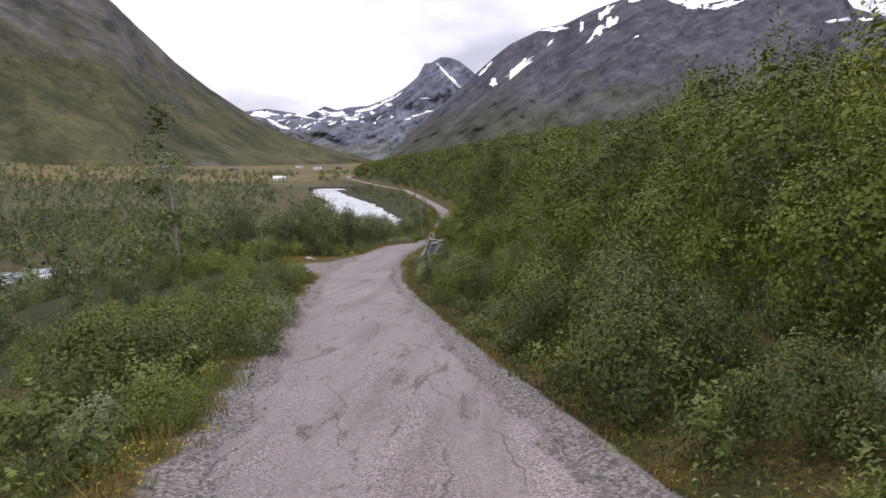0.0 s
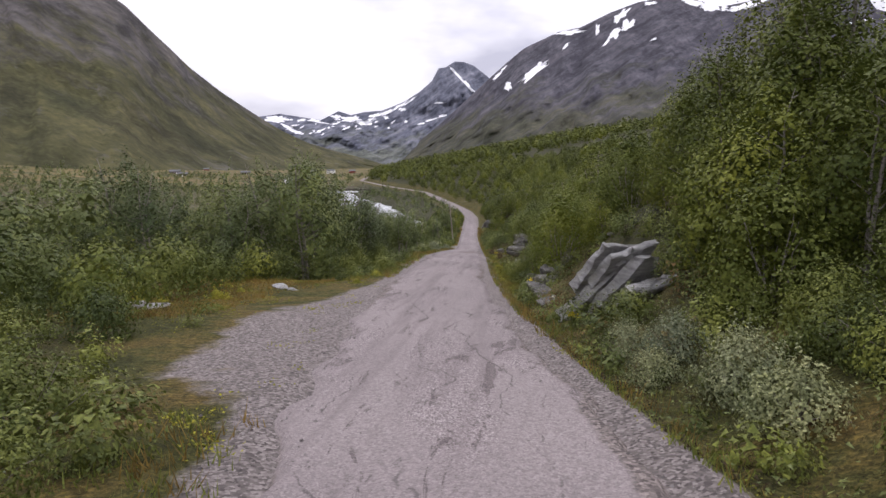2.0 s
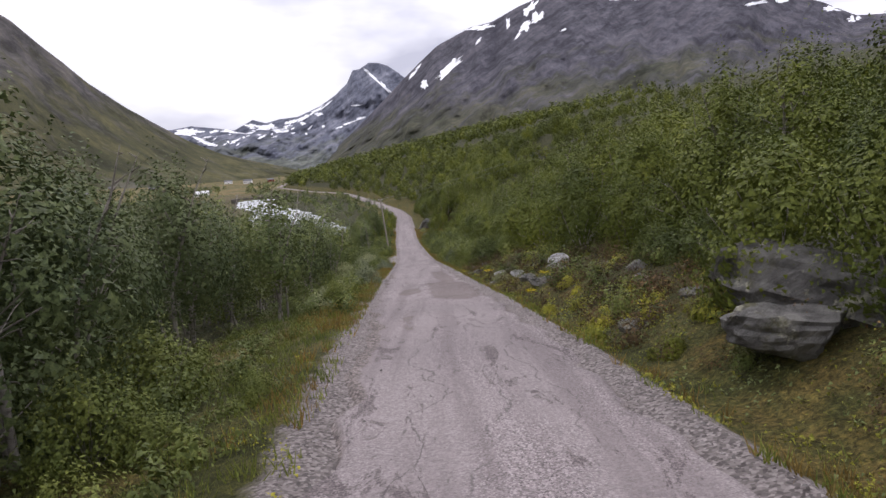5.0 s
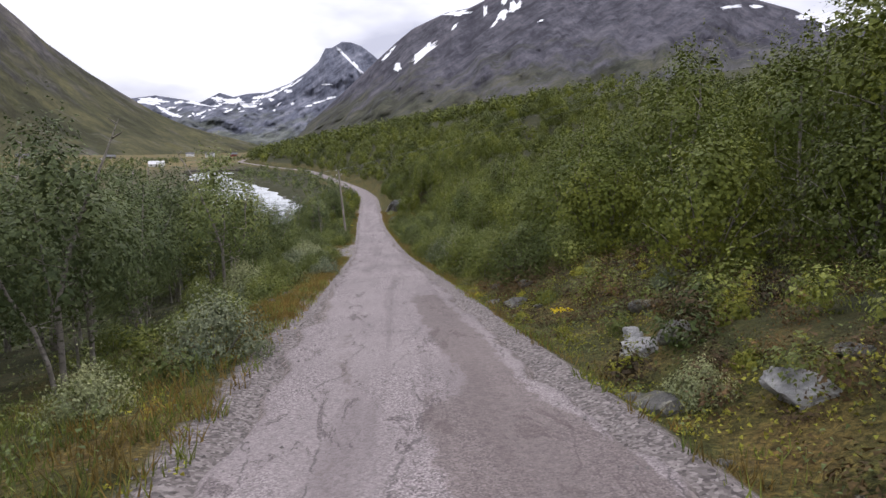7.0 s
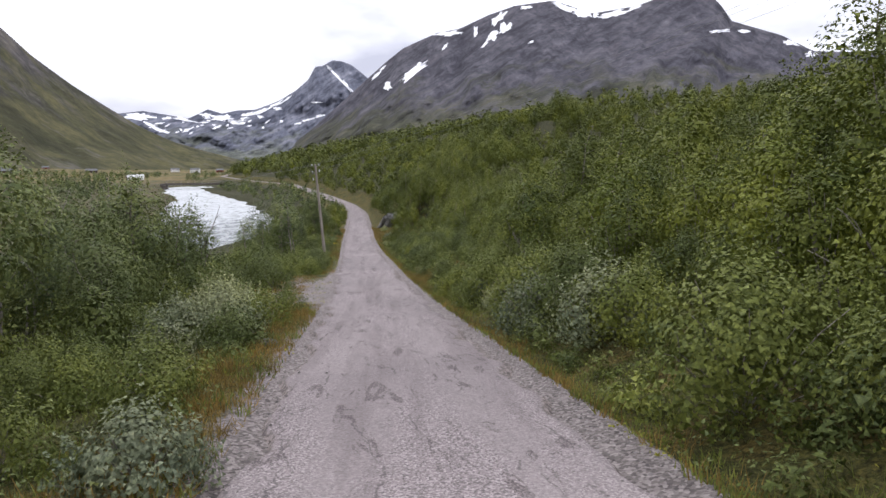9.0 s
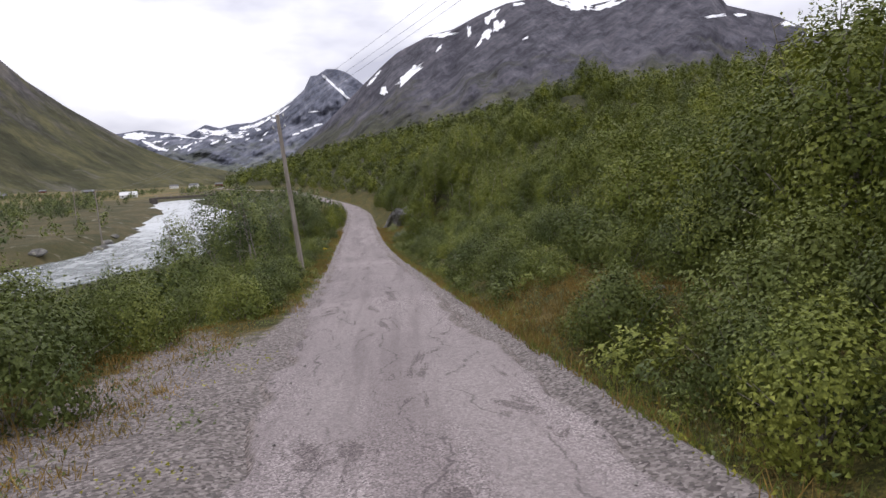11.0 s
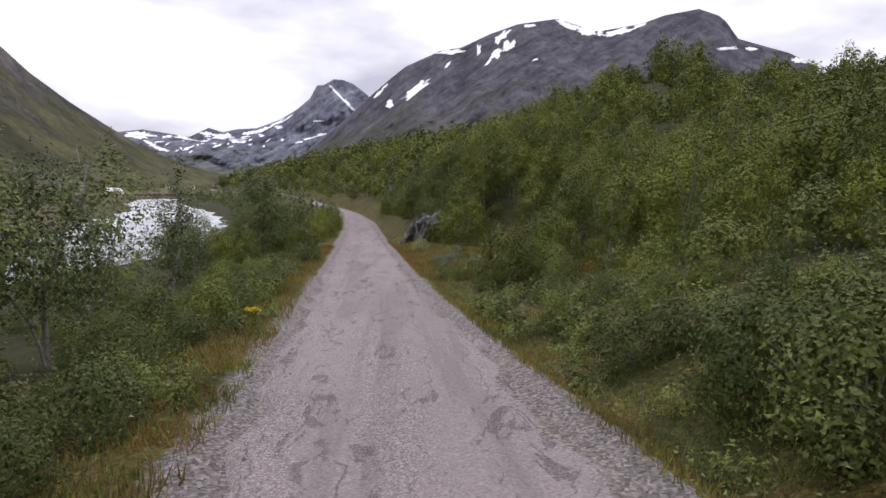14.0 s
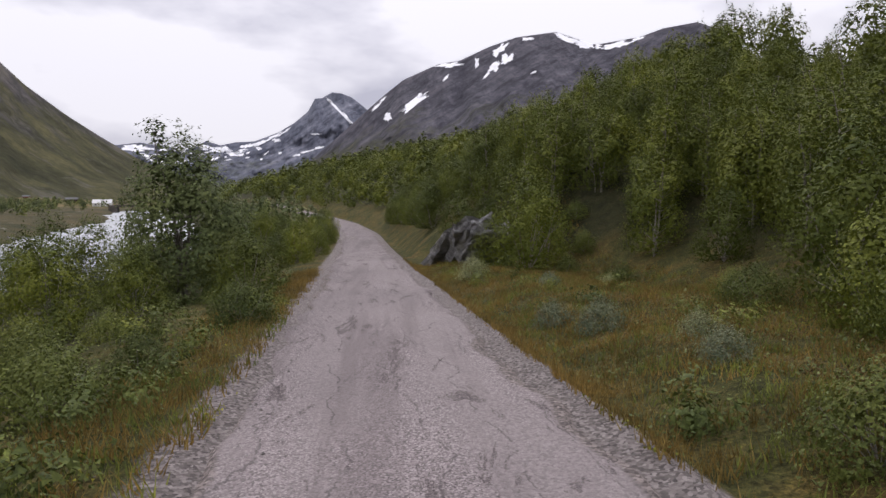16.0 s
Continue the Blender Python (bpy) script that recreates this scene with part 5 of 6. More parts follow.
def slab_mesh(rng, deep, long, thick, name, material):
    """A broken slab of layered rock: a wedge with uneven faces and chipped ends."""
    bm = bmesh.new()
    bmesh.ops.create_cube(bm, size=2.0)
    bmesh.ops.subdivide_edges(bm, edges=bm.edges[:], cuts=7, use_grid_fill=True)
    shift = Vector(rng.uniform(-30, 30, 3))
    wedge, skew, sweep = rng.uniform(0.25, 0.6), rng.uniform(-0.35, 0.35), rng.uniform(-0.3, 0.3)
    for v in bm.verts:
        x, y, z = v.co
        p = Vector((x * deep, y * long, z * thick)) * 1.6 + shift
        z *= 1 - wedge * (0.5 + 0.5 * y) ** 2
        z += 0.25 * math.floor(2.2 * (x + 0.35 * noise.noise(p * 0.7)) + 0.5) * 0.5
        y += skew * x + 0.35 * noise.noise(p * 1.3) * abs(y)
        x += sweep * y + 0.18 * noise.noise(p * 2.1 + Vector((9, 1, 4)))
        v.co = Vector((x * deep, y * long, z * thick)) + 0.035 * Vector((noise.noise(p * 4), noise.noise(p * 4 + Vector((3, 8, 1))), 1.6 * noise.noise(p * 3 + Vector((7, 2, 5)))))
    me = bpy.data.meshes.new(name)
    bm.to_mesh(me)
    bm.free()
    me.materials.append(material)
    return me


def layered_rock(name, at, along_bed, up_bed, slabs, material, label):
    """An outcrop of slabs stacked across their beds: each slab is (along, up, out, half depth, half length, half thickness, twist)."""
    root = new(name)
    root.matrix_basis = pose(*at)
    L, N = Vector(along_bed).normalized(), Vector(up_bed).normalized()
    D = L.cross(N).normalized()
    N = D.cross(L).normalized()
    turn = Matrix((D, L, N)).transposed().to_4x4()
    for a, n, o, deep, long, thick, twist in slabs:
        ob = part("slab", slab_mesh(rng, deep, long, thick, "slab", material), root)
        ob.matrix_basis = Matrix.Translation(L * a + N * n + D * o) @ turn @ pose(0, 0, 0, twist * 0.4, -twist * 0.6, twist)
    return tagged(root, label, "rock")


layered_rock("rock_outcrop", (-2.95, 38.5, -3.95), (0.34, -0.66, 0.67), (-0.30, 0.5, 0.8),
             [(-0.3, -0.4, 0.25, 0.6, 1.1, 0.24, 4), (0.1, -0.12, 0.1, 0.55, 1.05, 0.16, -5), (-0.3, 0.12, 0.05, 0.55, 0.95, 0.13, 7), (0.3, 0.3, 0.12, 0.5, 1.0, 0.14, -3), (0.1, 0.52, 0.2, 0.5, 0.9, 0.12, 5),
              (0.5, 0.68, 0.3, 0.45, 0.8, 0.12, -6), (0.35, 0.86, 0.42, 0.42, 0.7, 0.12, 8), (-0.7, 0.55, 0.4, 0.42, 0.5, 0.16, 14), (0.9, -0.2, 0.2, 0.55, 0.6, 0.24, -10), (-0.95, 0.1, 0.2, 0.4, 0.5, 0.18, 18)],
             STONE, "pale grey layered rock outcrop with slanting slabs above the road")
outcrop("fallen_slabs", 2.9, 43.2, [(0, 0, 0.05, (0.45, 0.7, 0.22), (8, 24, 30)), (0.1, -1.4, 0.02, (0.35, 0.55, 0.2), (5, 14, -20)), (0.3, 1.5, 0.05, (0.5, 0.6, 0.25), (4, 20, 60))], "broken grey slabs lying below the outcrop", "slab", LICHEN)
outcrop("mossy_boulder", 4.4, 61.4, [(0, 0, 0.15, (1.2, 1.4, 0.7), (8, 14, 30)), (-0.8, -0.9, -0.05, (0.6, 0.8, 0.4), (0, 10, 70)), (0.8, 1.1, 0.3, (0.8, 0.9, 0.6), (0, 20, 10))],
        "pale lichen-covered boulder in the bank", "stone", LICHEN)
outcrop("flat_stones", 3.3, 73.1, [(0, 0, 0.05, (0.55, 0.6, 0.2), (4, 8, 20)), (0.4, 0.6, 0.06, (0.36, 0.4, 0.18), (0, 10, 70)), (-0.3, 0.95, 0.03, (0.26, 0.34, 0.15), (0, 6, 40)), (0.6, -0.55, 0.05, (0.3, 0.4, 0.16), (6, 0, 100))], "flat pale grey stones lying in the mossy verge", "stone", LICHEN)
outcrop("pale_boulder", 4.2, 74.8, [(0, 0, 0.16, (0.42, 0.4, 0.32), (5, 10, 20))], "pale lichen-covered boulder among heather", "stone", STONE)
outcrop("bank_stones", 3.3, 77.4, [(0, 0, 0.05, (0.3, 0.4, 0.2), (5, 10, 20)), (0.5, 0.5, 0.05, (0.24, 0.3, 0.16), (0, 10, 70)), (0.3, -0.7, 0.04, (0.2, 0.28, 0.14), (0, 0, 40))], "grey stones showing through moss on the bank", "stone", STONE)
outcrop("bank_stones", 3.0, 80.2, [(0, 0, 0.05, (0.3, 0.34, 0.2), (5, 10, 120)), (0.6, 0.4, 0.05, (0.34, 0.3, 0.18), (0, 10, 10)), (0.2, 0.9, 0.04, (0.2, 0.22, 0.14), (0, 0, 80))], "grey stones showing through moss on the bank", "stone", STONE)
outcrop("pull_in_stones", -4.5, 43.1, [(0, 0, 0.02, (0.3, 0.4, 0.09), (2, 4, 20)), (0.45, -0.4, 0.02, (0.16, 0.2, 0.06), (0, 0, 60))], "flat pale stones lying in the tan gravel", "stone", STONE)
outcrop("pull_in_stones", -6.2, 38.4, [(0, 0, 0.03, (0.5, 0.45, 0.13), (3, 5, 80)), (-0.6, 0.3, 0.03, (0.25, 0.3, 0.1), (0, 0, 10))], "flat pale stones at the mossy edge of the pull-in", "stone", STONE)
outcrop("roadside_stones", 2.75, 51.2, [(0, 0, 0.0, (0.2, 0.3, 0.12), (5, 10, 20)), (0.3, 0.4, 0.02, (0.2, 0.25, 0.12), (0, 10, 70))], "small pale stones in the mossy bank", "stone", LICHEN)
outcrop("roadside_stones", 3.3, 54.4, [(0, 0, 0.0, (0.5, 0.75, 0.3), (5, 10, 20)), (0.5, 0.8, 0.05, (0.4, 0.5, 0.3), (0, 10, 70))], "dark wet stones in the mossy bank", "stone", CRAG)
x, y, z = spot(5.2, 189.5)
layered_rock("rock_crag", (x, y, z), (0.12, -0.86, 0.5), (-0.25, 0.45, 0.86),
             [(-0.8, -0.5, 0.4, 1.0, 2.5, 0.45, 3), (0.5, 0.1, 0.2, 0.95, 2.3, 0.38, -4), (-1.2, 0.5, 0.4, 0.95, 2.0, 0.34, 5), (0.9, 0.8, 0.5, 0.85, 1.9, 0.3, -5), (-0.3, 1.3, 0.8, 0.8, 1.7, 0.3, 6), (2.0, 0.1, 0.5, 0.8, 1.2, 0.45, 9)],
             CRAG, "dark grey layered crag beside the road bend")
stones = [rock_mesh(rng, 0.3, 0.38, 0.2, 8, "stone", LICHEN) for _ in range(4)]
for k in range(46):
    y = rng.uniform(62, 94) if k < 34 else rng.uniform(2, 170)
    u = rng.uniform(2.1, 5.4) if k < 34 or k % 2 else -rng.uniform(2.2, 3.4)
    if u < 0 and (26 < y < 48 or 108 < y < 127):
        continue
    x, yy, z = spot(u, y)
    ob = new("stone", stones[k % 4])
    s = rng.uniform(0.3, 0.95) if k < 34 else rng.uniform(0.3, 0.7)
    ob.matrix_basis = pose(x, yy, z + 0.03 * s, rng.uniform(-15, 15), rng.uniform(-15, 15), rng.uniform(0, 360)) @ Matrix.Diagonal((s, s, s, 1))
    tagged(ob, "weathered grey stone lying in the mossy verge", "stone", "verge stones")
for k in range(26):
    y = rng.uniform(150, 260)
    x = float(along(RIVER_X, y)) + (11.5 + rng.uniform(-1.5, 1.5)) * (-1 if k % 3 else 1)
    ob = new("river_stone", stones[k % 4])
    s = rng.uniform(1.2, 3.6)
    ob.matrix_basis = pose(x, y, max(float(land(x, y)), WATER_Z - 0.15) + 0.05, 0, 0, rng.uniform(0, 360)) @ Matrix.Diagonal((s, s, s, 1))
    tagged(ob, "rounded grey stone at the edge of the river", "stone", "river stones")

# loose chippings along both edges of the road
n = 7000
gu = np.where(rng.random(n) < 0.5, -1, 1) * (HALF + rng.normal(0.12, 0.26, n))
gy = 170 * rng.random(n) ** 1.0
gx = along(ROAD_X, gy) + gu
base = np.where(abs(gu) < HALF, along(ROAD_Z, gy) + 0.01, land(gx, gy))
s = rng.uniform(0.008, 0.024, n)
octa = np.array([(1, 0, 0), (0, 1, 0), (-1, 0, 0), (0, -1, 0), (0.2, 0.1, 0.8), (0, 0, -0.6)])
v = (octa[None] * rng.uniform(0.6, 1.3, (n, 6, 1)) * s[:, None, None]) + np.stack([gx, gy, base + s * 0.3], 1)[:, None]
tri = np.array([(0, 1, 4), (1, 2, 4), (2, 3, 4), (3, 0, 4)])
f = (np.arange(n)[:, None, None] * 6 + tri[None]).reshape(-1, 3)
m = Mat("chippings", 0.9, 0.2)
m.colour(m.ramp(m.random(), (0.0, (0.09, 0.08, 0.076)), (0.6, (0.21, 0.19, 0.18)), (1.0, (0.33, 0.30, 0.285))))
tagged(new("loose_gravel", mesh_of("loose_gravel", v.reshape(-1, 3), f, m.m)), "loose grey chippings along the edges of the road", "gravel", kind="stuff")


# ---- snow lying on the mountains ----
def snow_patch(fell, az, el, wide, tall, lean=0.0, seed=0.0):
    """A snow field on a fell: centre and size in degrees as seen from the road, lean in degrees."""
    r, a = np.linspace(0, 1, 7), np.linspace(0, 2 * np.pi, 41)
    R, T = np.meshgrid(r, a, indexing="ij")
    edge = np.array([0.95 + 0.75 * noise.noise((math.cos(t) * 1.4 + seed * 3.1, math.sin(t) * 1.4, seed)) + 0.6 * noise.noise((math.cos(t) * 4 + seed, math.sin(t) * 4, seed + 9)) for t in a])
    p, q = R * np.cos(T) * edge * wide / 2, R * np.sin(T) * edge * tall / 2
    c, s = math.cos(radians(lean)), math.sin(radians(lean))
    P = fell.lift(az + p * c - q * s, el + p * s + q * c, 9.0)
    ob = new("snow_patch", mesh_of("snow_patch", P.reshape(-1, 3), grid_faces(*R.shape), SNOW, True))
    return tagged(ob, "patch of old white snow on the mountain side", "snow", kind="structure")


for k, (az, el, w, t, lean) in enumerate((
        (0.15, 7.02, 0.75, 0.5, 25), (2.2, 8.1, 2.6, 0.5, 34), (2.7, 8.55, 1.2, 0.5, 25), (4.9, 10.15, 0.7, 0.2, 45), (5.2, 11.15, 2.4, 0.42, 6), (7.45, 11.3, 0.3, 0.8, 0), (9.3, 12.3, 1.3, 0.55, 40), (9.9, 11.55, 1.3, 0.6, 35),
        (8.9, 11.0, 1.2, 0.5, 40), (8.2, 10.3, 0.9, 0.18, 50), (11.6, 13.05, 1.2, 0.22, 5), (14.6, 13.0, 2.4, 0.42, -18), (16.4, 12.4, 2.2, 0.6, -12), (18.6, 12.3, 2.6, 0.45, 10), (20.2, 12.65, 1.2, 0.25, 20), (26.6, 10.55, 1.5, 0.2, 0),
        (28.3, 10.4, 0.9, 0.22, -10), (12.05, 10.45, 0.5, 0.12, 20), (-0.8, 7.85, 0.9, 0.2, 40), (-0.3, 8.4, 0.7, 0.15, 42), (31.6, 9.3, 1.0, 0.3, -15), (33.0, 8.4, 0.8, 0.3, -10))):
    snow_patch(right_fell, az, el, w, t, lean, k)
for k, (az, el, w, t, lean) in enumerate((
        (-4.35, 7.55, 1.7, 0.24, -46), (-3.3, 6.5, 1.5, 0.22, -46), (-18.8, 3.85, 2.0, 0.5, 0), (-17.9, 3.2, 1.4, 0.22, -30), (-17.2, 2.85, 0.7, 0.2, -20), (-15.6, 3.75, 1.6, 0.22, -10), (-13.0, 3.9, 1.5, 0.42, -8), (-11.9, 3.6, 1.2, 0.35, -5),
        (-14.1, 4.1, 0.7, 0.3, 0), (-10.9, 4.25, 0.8, 0.3, 20), (-8.9, 5.0, 1.3, 0.2, 30), (-10.0, 4.45, 1.1, 0.3, 25), (-8.0, 5.45, 1.1, 0.12, 36), (-6.4, 3.85, 0.9, 0.18, 15), (-5.5, 4.15, 0.8, 0.18, 15), (-5.75, 5.2, 0.8, 0.12, 5), (-7.2, 3.55, 0.6, 0.15, 10))):
    snow_patch(far_peaks, az, el, w, t, lean, 40 + k)
for k in range(46):
    az = rng.uniform(-18, -8)
    top = float(np.interp(az, *far_peaks.ridge))
    snow_patch(far_peaks, az, top - rng.uniform(0.25, 1.9) * (0.7 if az < -10 else 1), rng.uniform(0.15, 0.7), rng.uniform(0.07, 0.2), rng.uniform(-10, 40), 90 + k)

# ---- power line ----
m = Mat("pole_timber", 0.9, 0.15)
m.colour(m.mix(1.0, m.ramp(m.noise(14, 5, 0.6, (1, 1, 0.06)), (0.3, (0.17, 0.145, 0.12)), (0.7, (0.34, 0.30, 0.26))), m.ramp(m.noise(0.8), (0.3, (0.8, 0.8, 0.8)), (0.7, (1.1, 1.1, 1.1))), "MULTIPLY"))
TIMBER = m.bump(m.noise(30, 4, 0.6, (1, 1, 0.08)), 0.4, 0.01).m
m = Mat("galvanised_iron", 0.5, 0.4)
IRON = m.colour(m.ramp(m.noise(20), (0.3, (0.12, 0.12, 0.12)), (0.7, (0.22, 0.22, 0.22)))).m
m = Mat("porcelain", 0.25, 0.5)
PORCELAIN = m.colour(m.ramp(m.noise(8), (0.3, (0.42, 0.42, 0.42)), (0.7, (0.58, 0.58, 0.57)))).m


def lathe(profile, sides=10):
    """A turned solid about z from (radius, height) steps."""
    p = np.array(profile, float)
    a = np.arange(sides) * 2 * np.pi / sides
    v = np.stack([p[:, :1] * np.cos(a), p[:, :1] * np.sin(a), np.repeat(p[:, 1:], sides, 1)], -1).reshape(-1, 3)
    i, j, k = np.arange(len(p) - 1)[:, None] * sides, np.arange(sides), (np.arange(sides) + 1) % sides
    return v, np.stack([i + j, i + k, i + sides + k, i + sides + j], -1).reshape(-1, 4)


HOOKS = ((0.12, 1), (0.12, -1), (0.55, 1), (0.60, -1), (1.12, -1))
post_mesh = mesh_of("post", *lathe([(0.001, -0.5), (0.115, -0.5), (0.11, 0), (0.098, 2.2), (0.085, 4.4), (0.075, 6.25), (0.07, 6.3), (0.001, 6.32)], 14), TIMBER, True)
hook_v, hook_f = tube([(0, 0, 0), (0.13, 0, -0.03), (0.17, 0, 0.0), (0.17, 0, 0.07)], [0.009] * 4, 6)
hook_mesh = mesh_of("hook", hook_v, hook_f, IRON, True)
cup_mesh = mesh_of("insulator", *lathe([(0.001, 0.0), (0.045, 0.0), (0.05, 0.03), (0.03, 0.05), (0.042, 0.075), (0.03, 0.11), (0.001, 0.12)], 12), PORCELAIN, True)


def power_pole(x, y, top, lean=(0.0, 0.0), turn=25):
    """A timber pole with hooks and insulators whose top stands at the height given. Returns the wires' places."""
    z = float(land(x, y))
    root = new("power_pole")
    tall = top - z
    d = Vector((lean[0], lean[1], tall)).normalized()
    rot = Vector((0, 0, 1)).rotation_difference(d).to_matrix().to_4x4()
    root.matrix_basis = Matrix.Translation((x, y, z)) @ rot @ pose(0, 0, 0, 0, 0, turn)
    ob = part("post", post_mesh, root)
    ob.scale = (1, 1, tall / 6.3)
    ends = []
    for down, way in HOOKS:
        h = part("hook", hook_mesh, root)
        h.matrix_basis = pose(0.075 * way, 0, tall - down, 0, 0, 0 if way > 0 else 180)
        part("insulator", cup_mesh, h).matrix_basis = pose(0.17, 0, 0.05)
        ends.append(root.matrix_basis @ h.matrix_basis @ Vector((0.17, 0, 0.13)))
    tagged(root, "weathered grey timber power pole with porcelain insulators", "power pole", "power poles")
    return ends


def wire(a, b, sag):
    t = np.linspace(0, 1, 25)[:, None]
    p = np.array(a) + t * (np.array(b) - np.array(a)) - np.array([0, 0, sag]) * 4 * (t - t * t)
    v, f = tube(p, [0.005] * 25, 4)
    tagged(new("power_line", mesh_of("power_line", v, f, IRON)), "thin sagging power line between timber poles", "power line", "power lines")


line = [power_pole(14.0, 80.0, 2.6), power_pole(-14.75, 139.6, -7.0, (-0.58, 0.5)), power_pole(-51.4, 210.0, -9.3, (-0.25, 0.0)), power_pole(-74, 254.0, -8.6, (0.1, 0.0))]
for a, b in zip(line, line[1:]):
    for k in (0, 1, 3):
        wire(a[k], b[k], 0.9)

# ---- bridge ----
m = Mat("old_concrete", 0.9, 0.2)
CONCRETE = m.colour(m.ramp(m.noise(0.8, 6), (0.3, (0.06, 0.052, 0.045)), (0.7, (0.12, 0.105, 0.09)))).m


def box(sx, sy, sz, bevel=0.03):
    bm = bmesh.new()
    bmesh.ops.create_cube(bm, size=1.0)
    bmesh.ops.scale(bm, vec=(sx, sy, sz), verts=bm.verts)
    if bevel:
        bmesh.ops.bevel(bm, geom=bm.edges[:], offset=bevel, segments=1, affect="EDGES")
    return bm


def solid(name, bm, material, parent, at, turn=0, label=""):
    me = bpy.data.meshes.new(name)
    bm.to_mesh(me)
    bm.free()
    me.materials.append(material)
    ob = part(name, me, parent, label)
    ob.matrix_basis = pose(*at, 0, 0, turn)
    return ob


bridge = new("road_bridge")
bridge.matrix_basis = pose(-101, 424, -13.5, 0, 0, 12)
solid("deck", box(26, 4.2, 0.9, 0.05), CONCRETE, bridge, (0, 0, 0))
for sx in (-1, 1):
    solid("abutment", box(3.0, 5.0, 5.0, 0.1), CONCRETE, bridge, (13.6 * sx, 0, -2.2))
for sy in (-1, 1):
    solid("rail", box(26, 0.08, 0.12, 0.01), TIMBER, bridge, (0, 2.0 * sy, 1.45))
    for k in range(9):
        solid("post", box(0.14, 0.14, 1.1, 0.01), TIMBER, bridge, (-12.4 + 3.1 * k, 2.0 * sy, 0.95))
tagged(bridge, "low dark concrete bridge with timber railings over the river", "bridge")

# ---- farm buildings across the valley ----
m = Mat("white_boards", 0.8, 0.2)
WHITE = m.colour(m.ramp(m.noise(0.6), (0.3, (0.70, 0.70, 0.68)), (0.7, (0.82, 0.82, 0.80)))).m
m = Mat("tarred_boards", 0.85, 0.2)
BROWN = m.colour(m.ramp(m.noise(0.6, 4, 0.5, (3, 3, 0.4)), (0.3, (0.055, 0.04, 0.03)), (0.7, (0.10, 0.075, 0.055)))).m
m = Mat("red_boards", 0.85, 0.2)
RED = m.colour(m.ramp(m.noise(0.6, 4, 0.5, (3, 3, 0.4)), (0.3, (0.14, 0.03, 0.022)), (0.7, (0.22, 0.05, 0.035)))).m
m = Mat("slate_roof", 0.8, 0.3)
SLATE = m.colour(m.ramp(m.noise(1.2), (0.3, (0.10, 0.10, 0.105)), (0.7, (0.19, 0.19, 0.195)))).m
m = Mat("sheet_roof", 0.5, 0.4)
SHEET = m.colour(m.ramp(m.noise(1.2), (0.3, (0.55, 0.55, 0.55)), (0.7, (0.70, 0.70, 0.70)))).m
m = Mat("window_pane", 0.1, 0.5)
PANE = m.colour((0.03, 0.035, 0.04)).m


def house(x, y, long, deep, tall, turn, wall, roof, label):
    """A gabled building with a door and windows along its front."""
    root = new("farm_house")
    corners = [(sx * long / 2, sy * deep / 2) for sx in (-1, 1) for sy in (-1, 1)]
    root.matrix_basis = pose(x, y, float(min(land(x + a, y + b) for a, b in corners)), 0, 0, turn)
    bm = bmesh.new()
    lo = [bm.verts.new(p) for p in ((-long / 2, -deep / 2, -0.5), (long / 2, -deep / 2, -0.5), (long / 2, deep / 2, -0.5), (-long / 2, deep / 2, -0.5))]
    hi = [bm.verts.new((v.co.x, v.co.y, tall)) for v in lo]
    peak = deep * 0.36
    a, b = bm.verts.new((-long / 2, 0, tall + peak)), bm.verts.new((long / 2, 0, tall + peak))
    for f in ((lo[0], lo[1], hi[1], hi[0]), (lo[2], lo[3], hi[3], hi[2]), (lo[1], lo[2], hi[2], b, hi[1]), (lo[3], lo[0], hi[0], a, hi[3]), (lo[3], lo[2], lo[1], lo[0])):
        bm.faces.new(f)
    solid("wall", bm, wall, root, (0, 0, 0))
    slope = math.hypot(deep / 2 + 0.4, peak * (deep / 2 + 0.4) / (deep / 2))
    for sy in (-1, 1):
        r = solid("roof", box(long + 0.8, slope, 0.16, 0.02), roof, root, (0, 0, 0))
        r.matrix_basis = pose(0, sy * (deep / 4 + 0.2), tall + peak / 2 - 0.0, -sy * math.degrees(math.atan2(peak, deep / 2)), 0, 0)
    count = max(2, int(long / 3.2))
    for k in range(count):
        at = -long / 2 + long * (k + 0.5) / count
        if k == count // 2:
            solid("door", box(1.0, 0.1, 2.0, 0.02), BROWN if wall is not BROWN else WHITE, root, (at, -deep / 2 - 0.03, 1.0))
        else:
            w = solid("window", box(1.1, 0.1, 1.1, 0.02), WHITE if wall is not WHITE else BROWN, root, (at, -deep / 2 - 0.03, tall * 0.58))
            solid("pane", box(0.9, 0.06, 0.9, 0.01), PANE, w, (0, -0.04, 0))
    return tagged(root, label, "house", "valley farms")


house(-197, 619, 11, 6, 2.2, 12, WHITE, SHEET, "long low white farm building on the river plain")
house(-422, 1087, 15, 7, 3.6, 20, BROWN, SLATE, "dark brown timber cabin on the yellow meadow")
house(-432, 1500, 16, 8, 5, 15, WHITE, SLATE, "white farm house at the foot of the fell")
house(-330, 1268, 14, 8, 5, -5, WHITE, SLATE, "white farm house beside the far meadow")
house(-300, 1310, 12, 7, 4, 15, RED, SLATE, "red barn among the far farm buildings")
house(-463, 936, 14, 7, 3.4, 25, BROWN, SLATE, "brown summer farm cabin on the meadow")
house(-411, 852, 12, 6, 3.0, 20, BROWN, SLATE, "brown cabin with a slate roof on the meadow")
house(-560, 1250, 10, 6, 3.2, 20, RED, SLATE, "small red cabin below the fell")

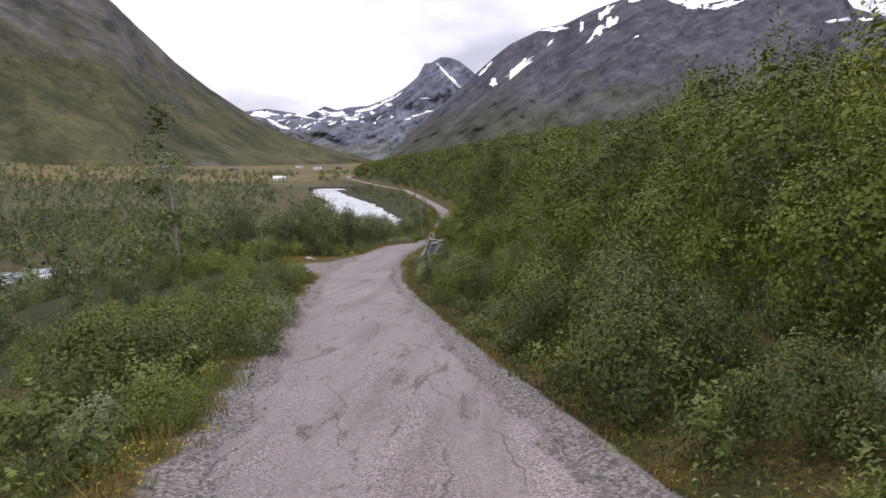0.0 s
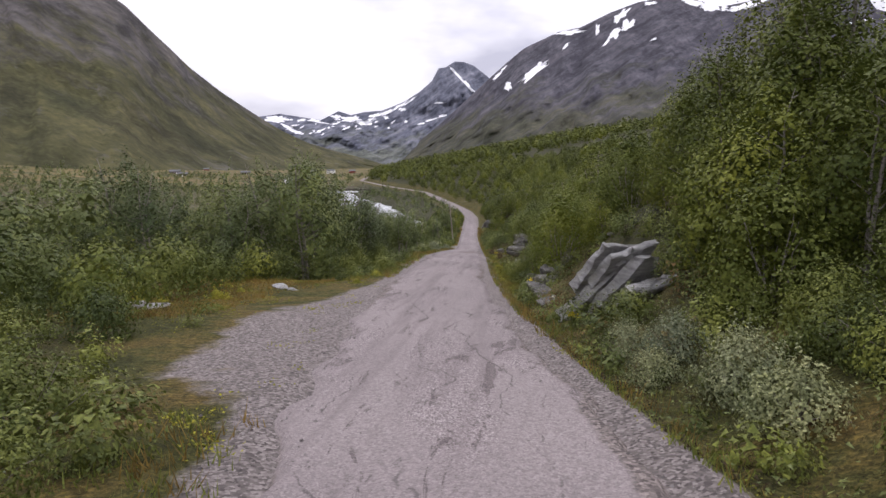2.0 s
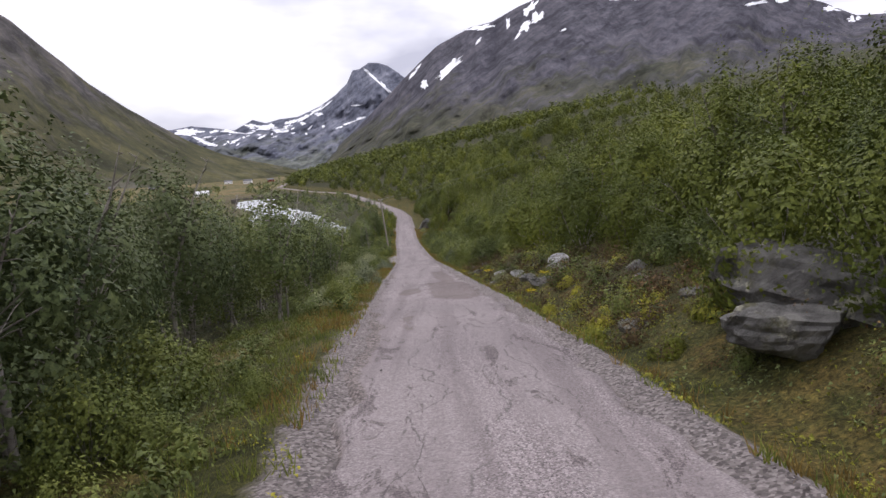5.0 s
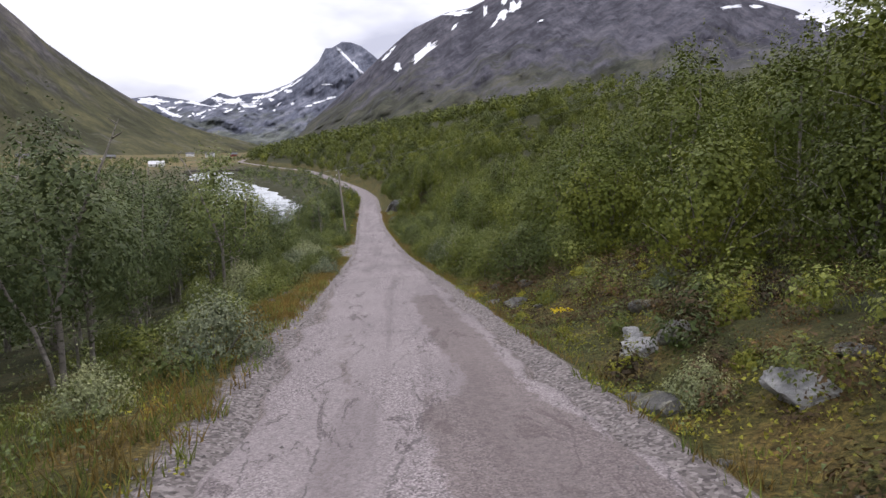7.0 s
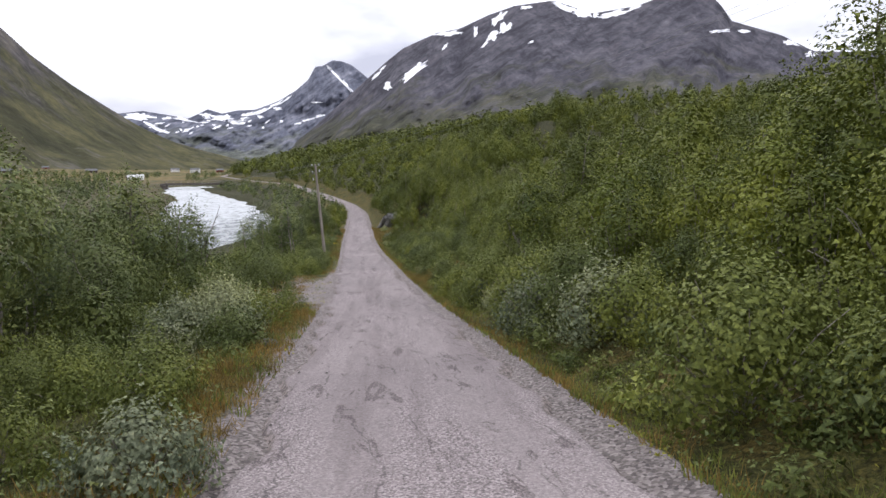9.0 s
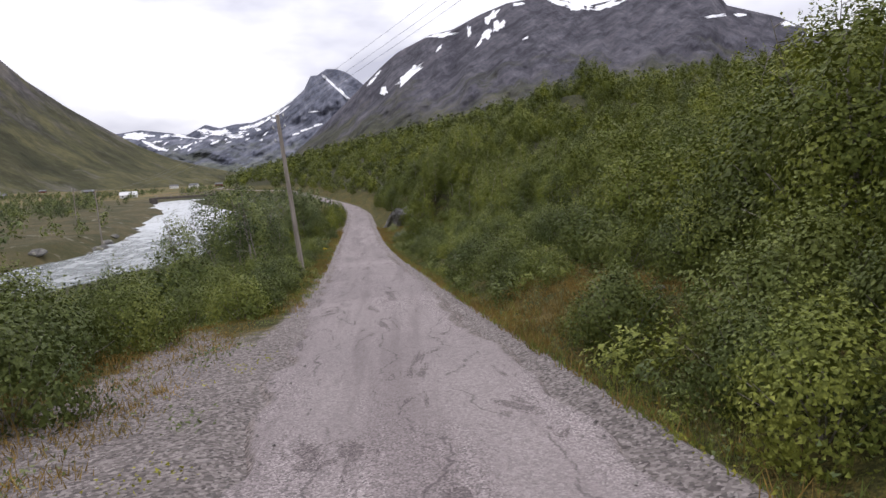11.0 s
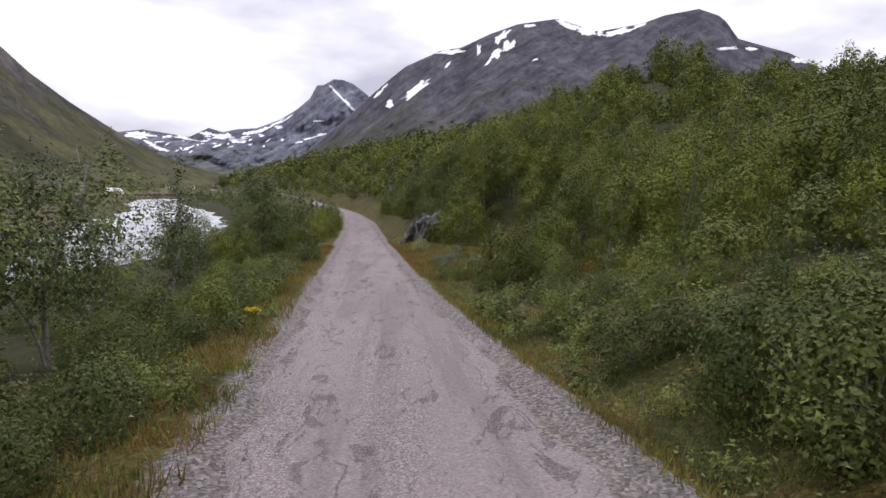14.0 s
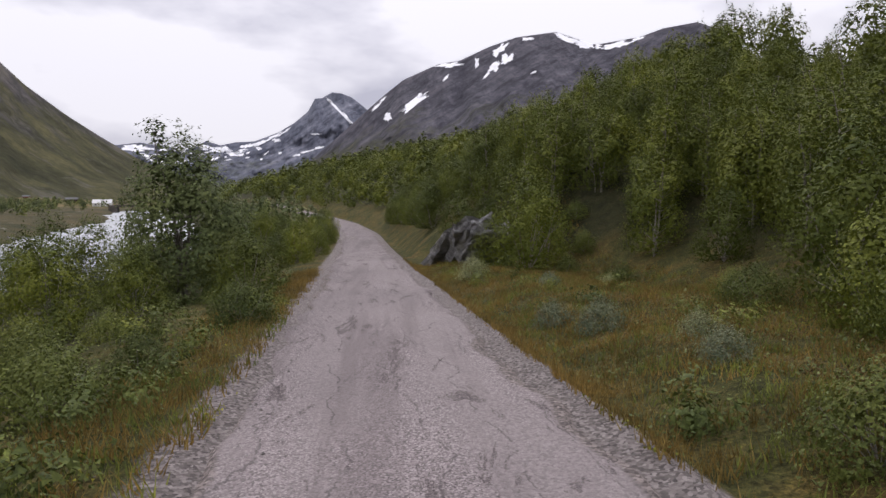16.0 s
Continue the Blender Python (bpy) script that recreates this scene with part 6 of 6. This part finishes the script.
# ---- marker stick and yellow flowers ----
x, y, z = spot(-3.6, 24.2)
stick_v, stick_f = lathe([(0.001, -0.2), (0.022, -0.2), (0.02, 1.0), (0.014, 2.25), (0.001, 2.26)], 8)
ob = new("marker_stick", mesh_of("marker_stick", stick_v, stick_f, TIMBER, True))
ob.matrix_basis = pose(x, y, z, 1, 1, 0)
tagged(ob, "thin pale wooden marker stick beside the gravel pull-in", "marker stick")


def flower(u, y, count, tall, turn):
    """A clump of yellow flowers on green stems."""
    x, yy, z = spot(u, y)
    root = new("yellow_flower")
    root.matrix_basis = pose(x, yy, z, 0, 0, turn)
    stems, heads = [], []
    for k in range(count):
        a, o = rng.uniform(0, 6.28), rng.uniform(0.0, 0.22)
        h = tall * rng.uniform(0.75, 1.1)
        tip = np.array([math.cos(a) * o, math.sin(a) * o, h])
        stems.append(tube([(0, 0, -0.02), tip * (0.3, 0.3, 0.55), tip], [0.006, 0.005, 0.003], 3))
        heads.append(tip + rng.normal(0, (0.035, 0.035, 0.02), (26, 3)))
    v, f = joined(stems)
    part("stem", mesh_of("stem", v, np.where((f % 9) < 3, f % 9, f), GRASS), root)
    part("blossom", mesh_of("blossom", *leaves(rng, np.concatenate(heads), 0.035, 0.9), PETAL), root, "bright yellow blossoms")
    return tagged(root, "clump of yellow ragwort in flower at the roadside", "flower", "yellow flowers")


rng = np.random.default_rng(15)
for u, y, size, turn in ((3.15, 47.2, (0.28, 0.42, 0.3), 20), (3.45, 45.8, (0.3, 0.5, 0.42), -15), (4.3, 46.9, (0.35, 0.4, 0.35), 60)):
    outcrop("bank_rock", u, y, [(0, 0, 0.06, size, (18, -22, turn)), (0.3, 0.4, 0.05, (0.2, 0.28, 0.16), (0, 10, turn + 40))], "grey angular rock in the heathery bank", "slab", LICHEN)
for u, y, c, t in ((-2.2, 153.2, 4, 0.32), (2.8, 44.6, 6, 0.34), (2.7, 37.6, 5, 0.35), (3.4, 73.0, 6, 0.3), (2.6, 71.2, 5, 0.3), (3.0, 84.0, 5, 0.3)):
    flower(u, y, c, t, rng.uniform(0, 360))
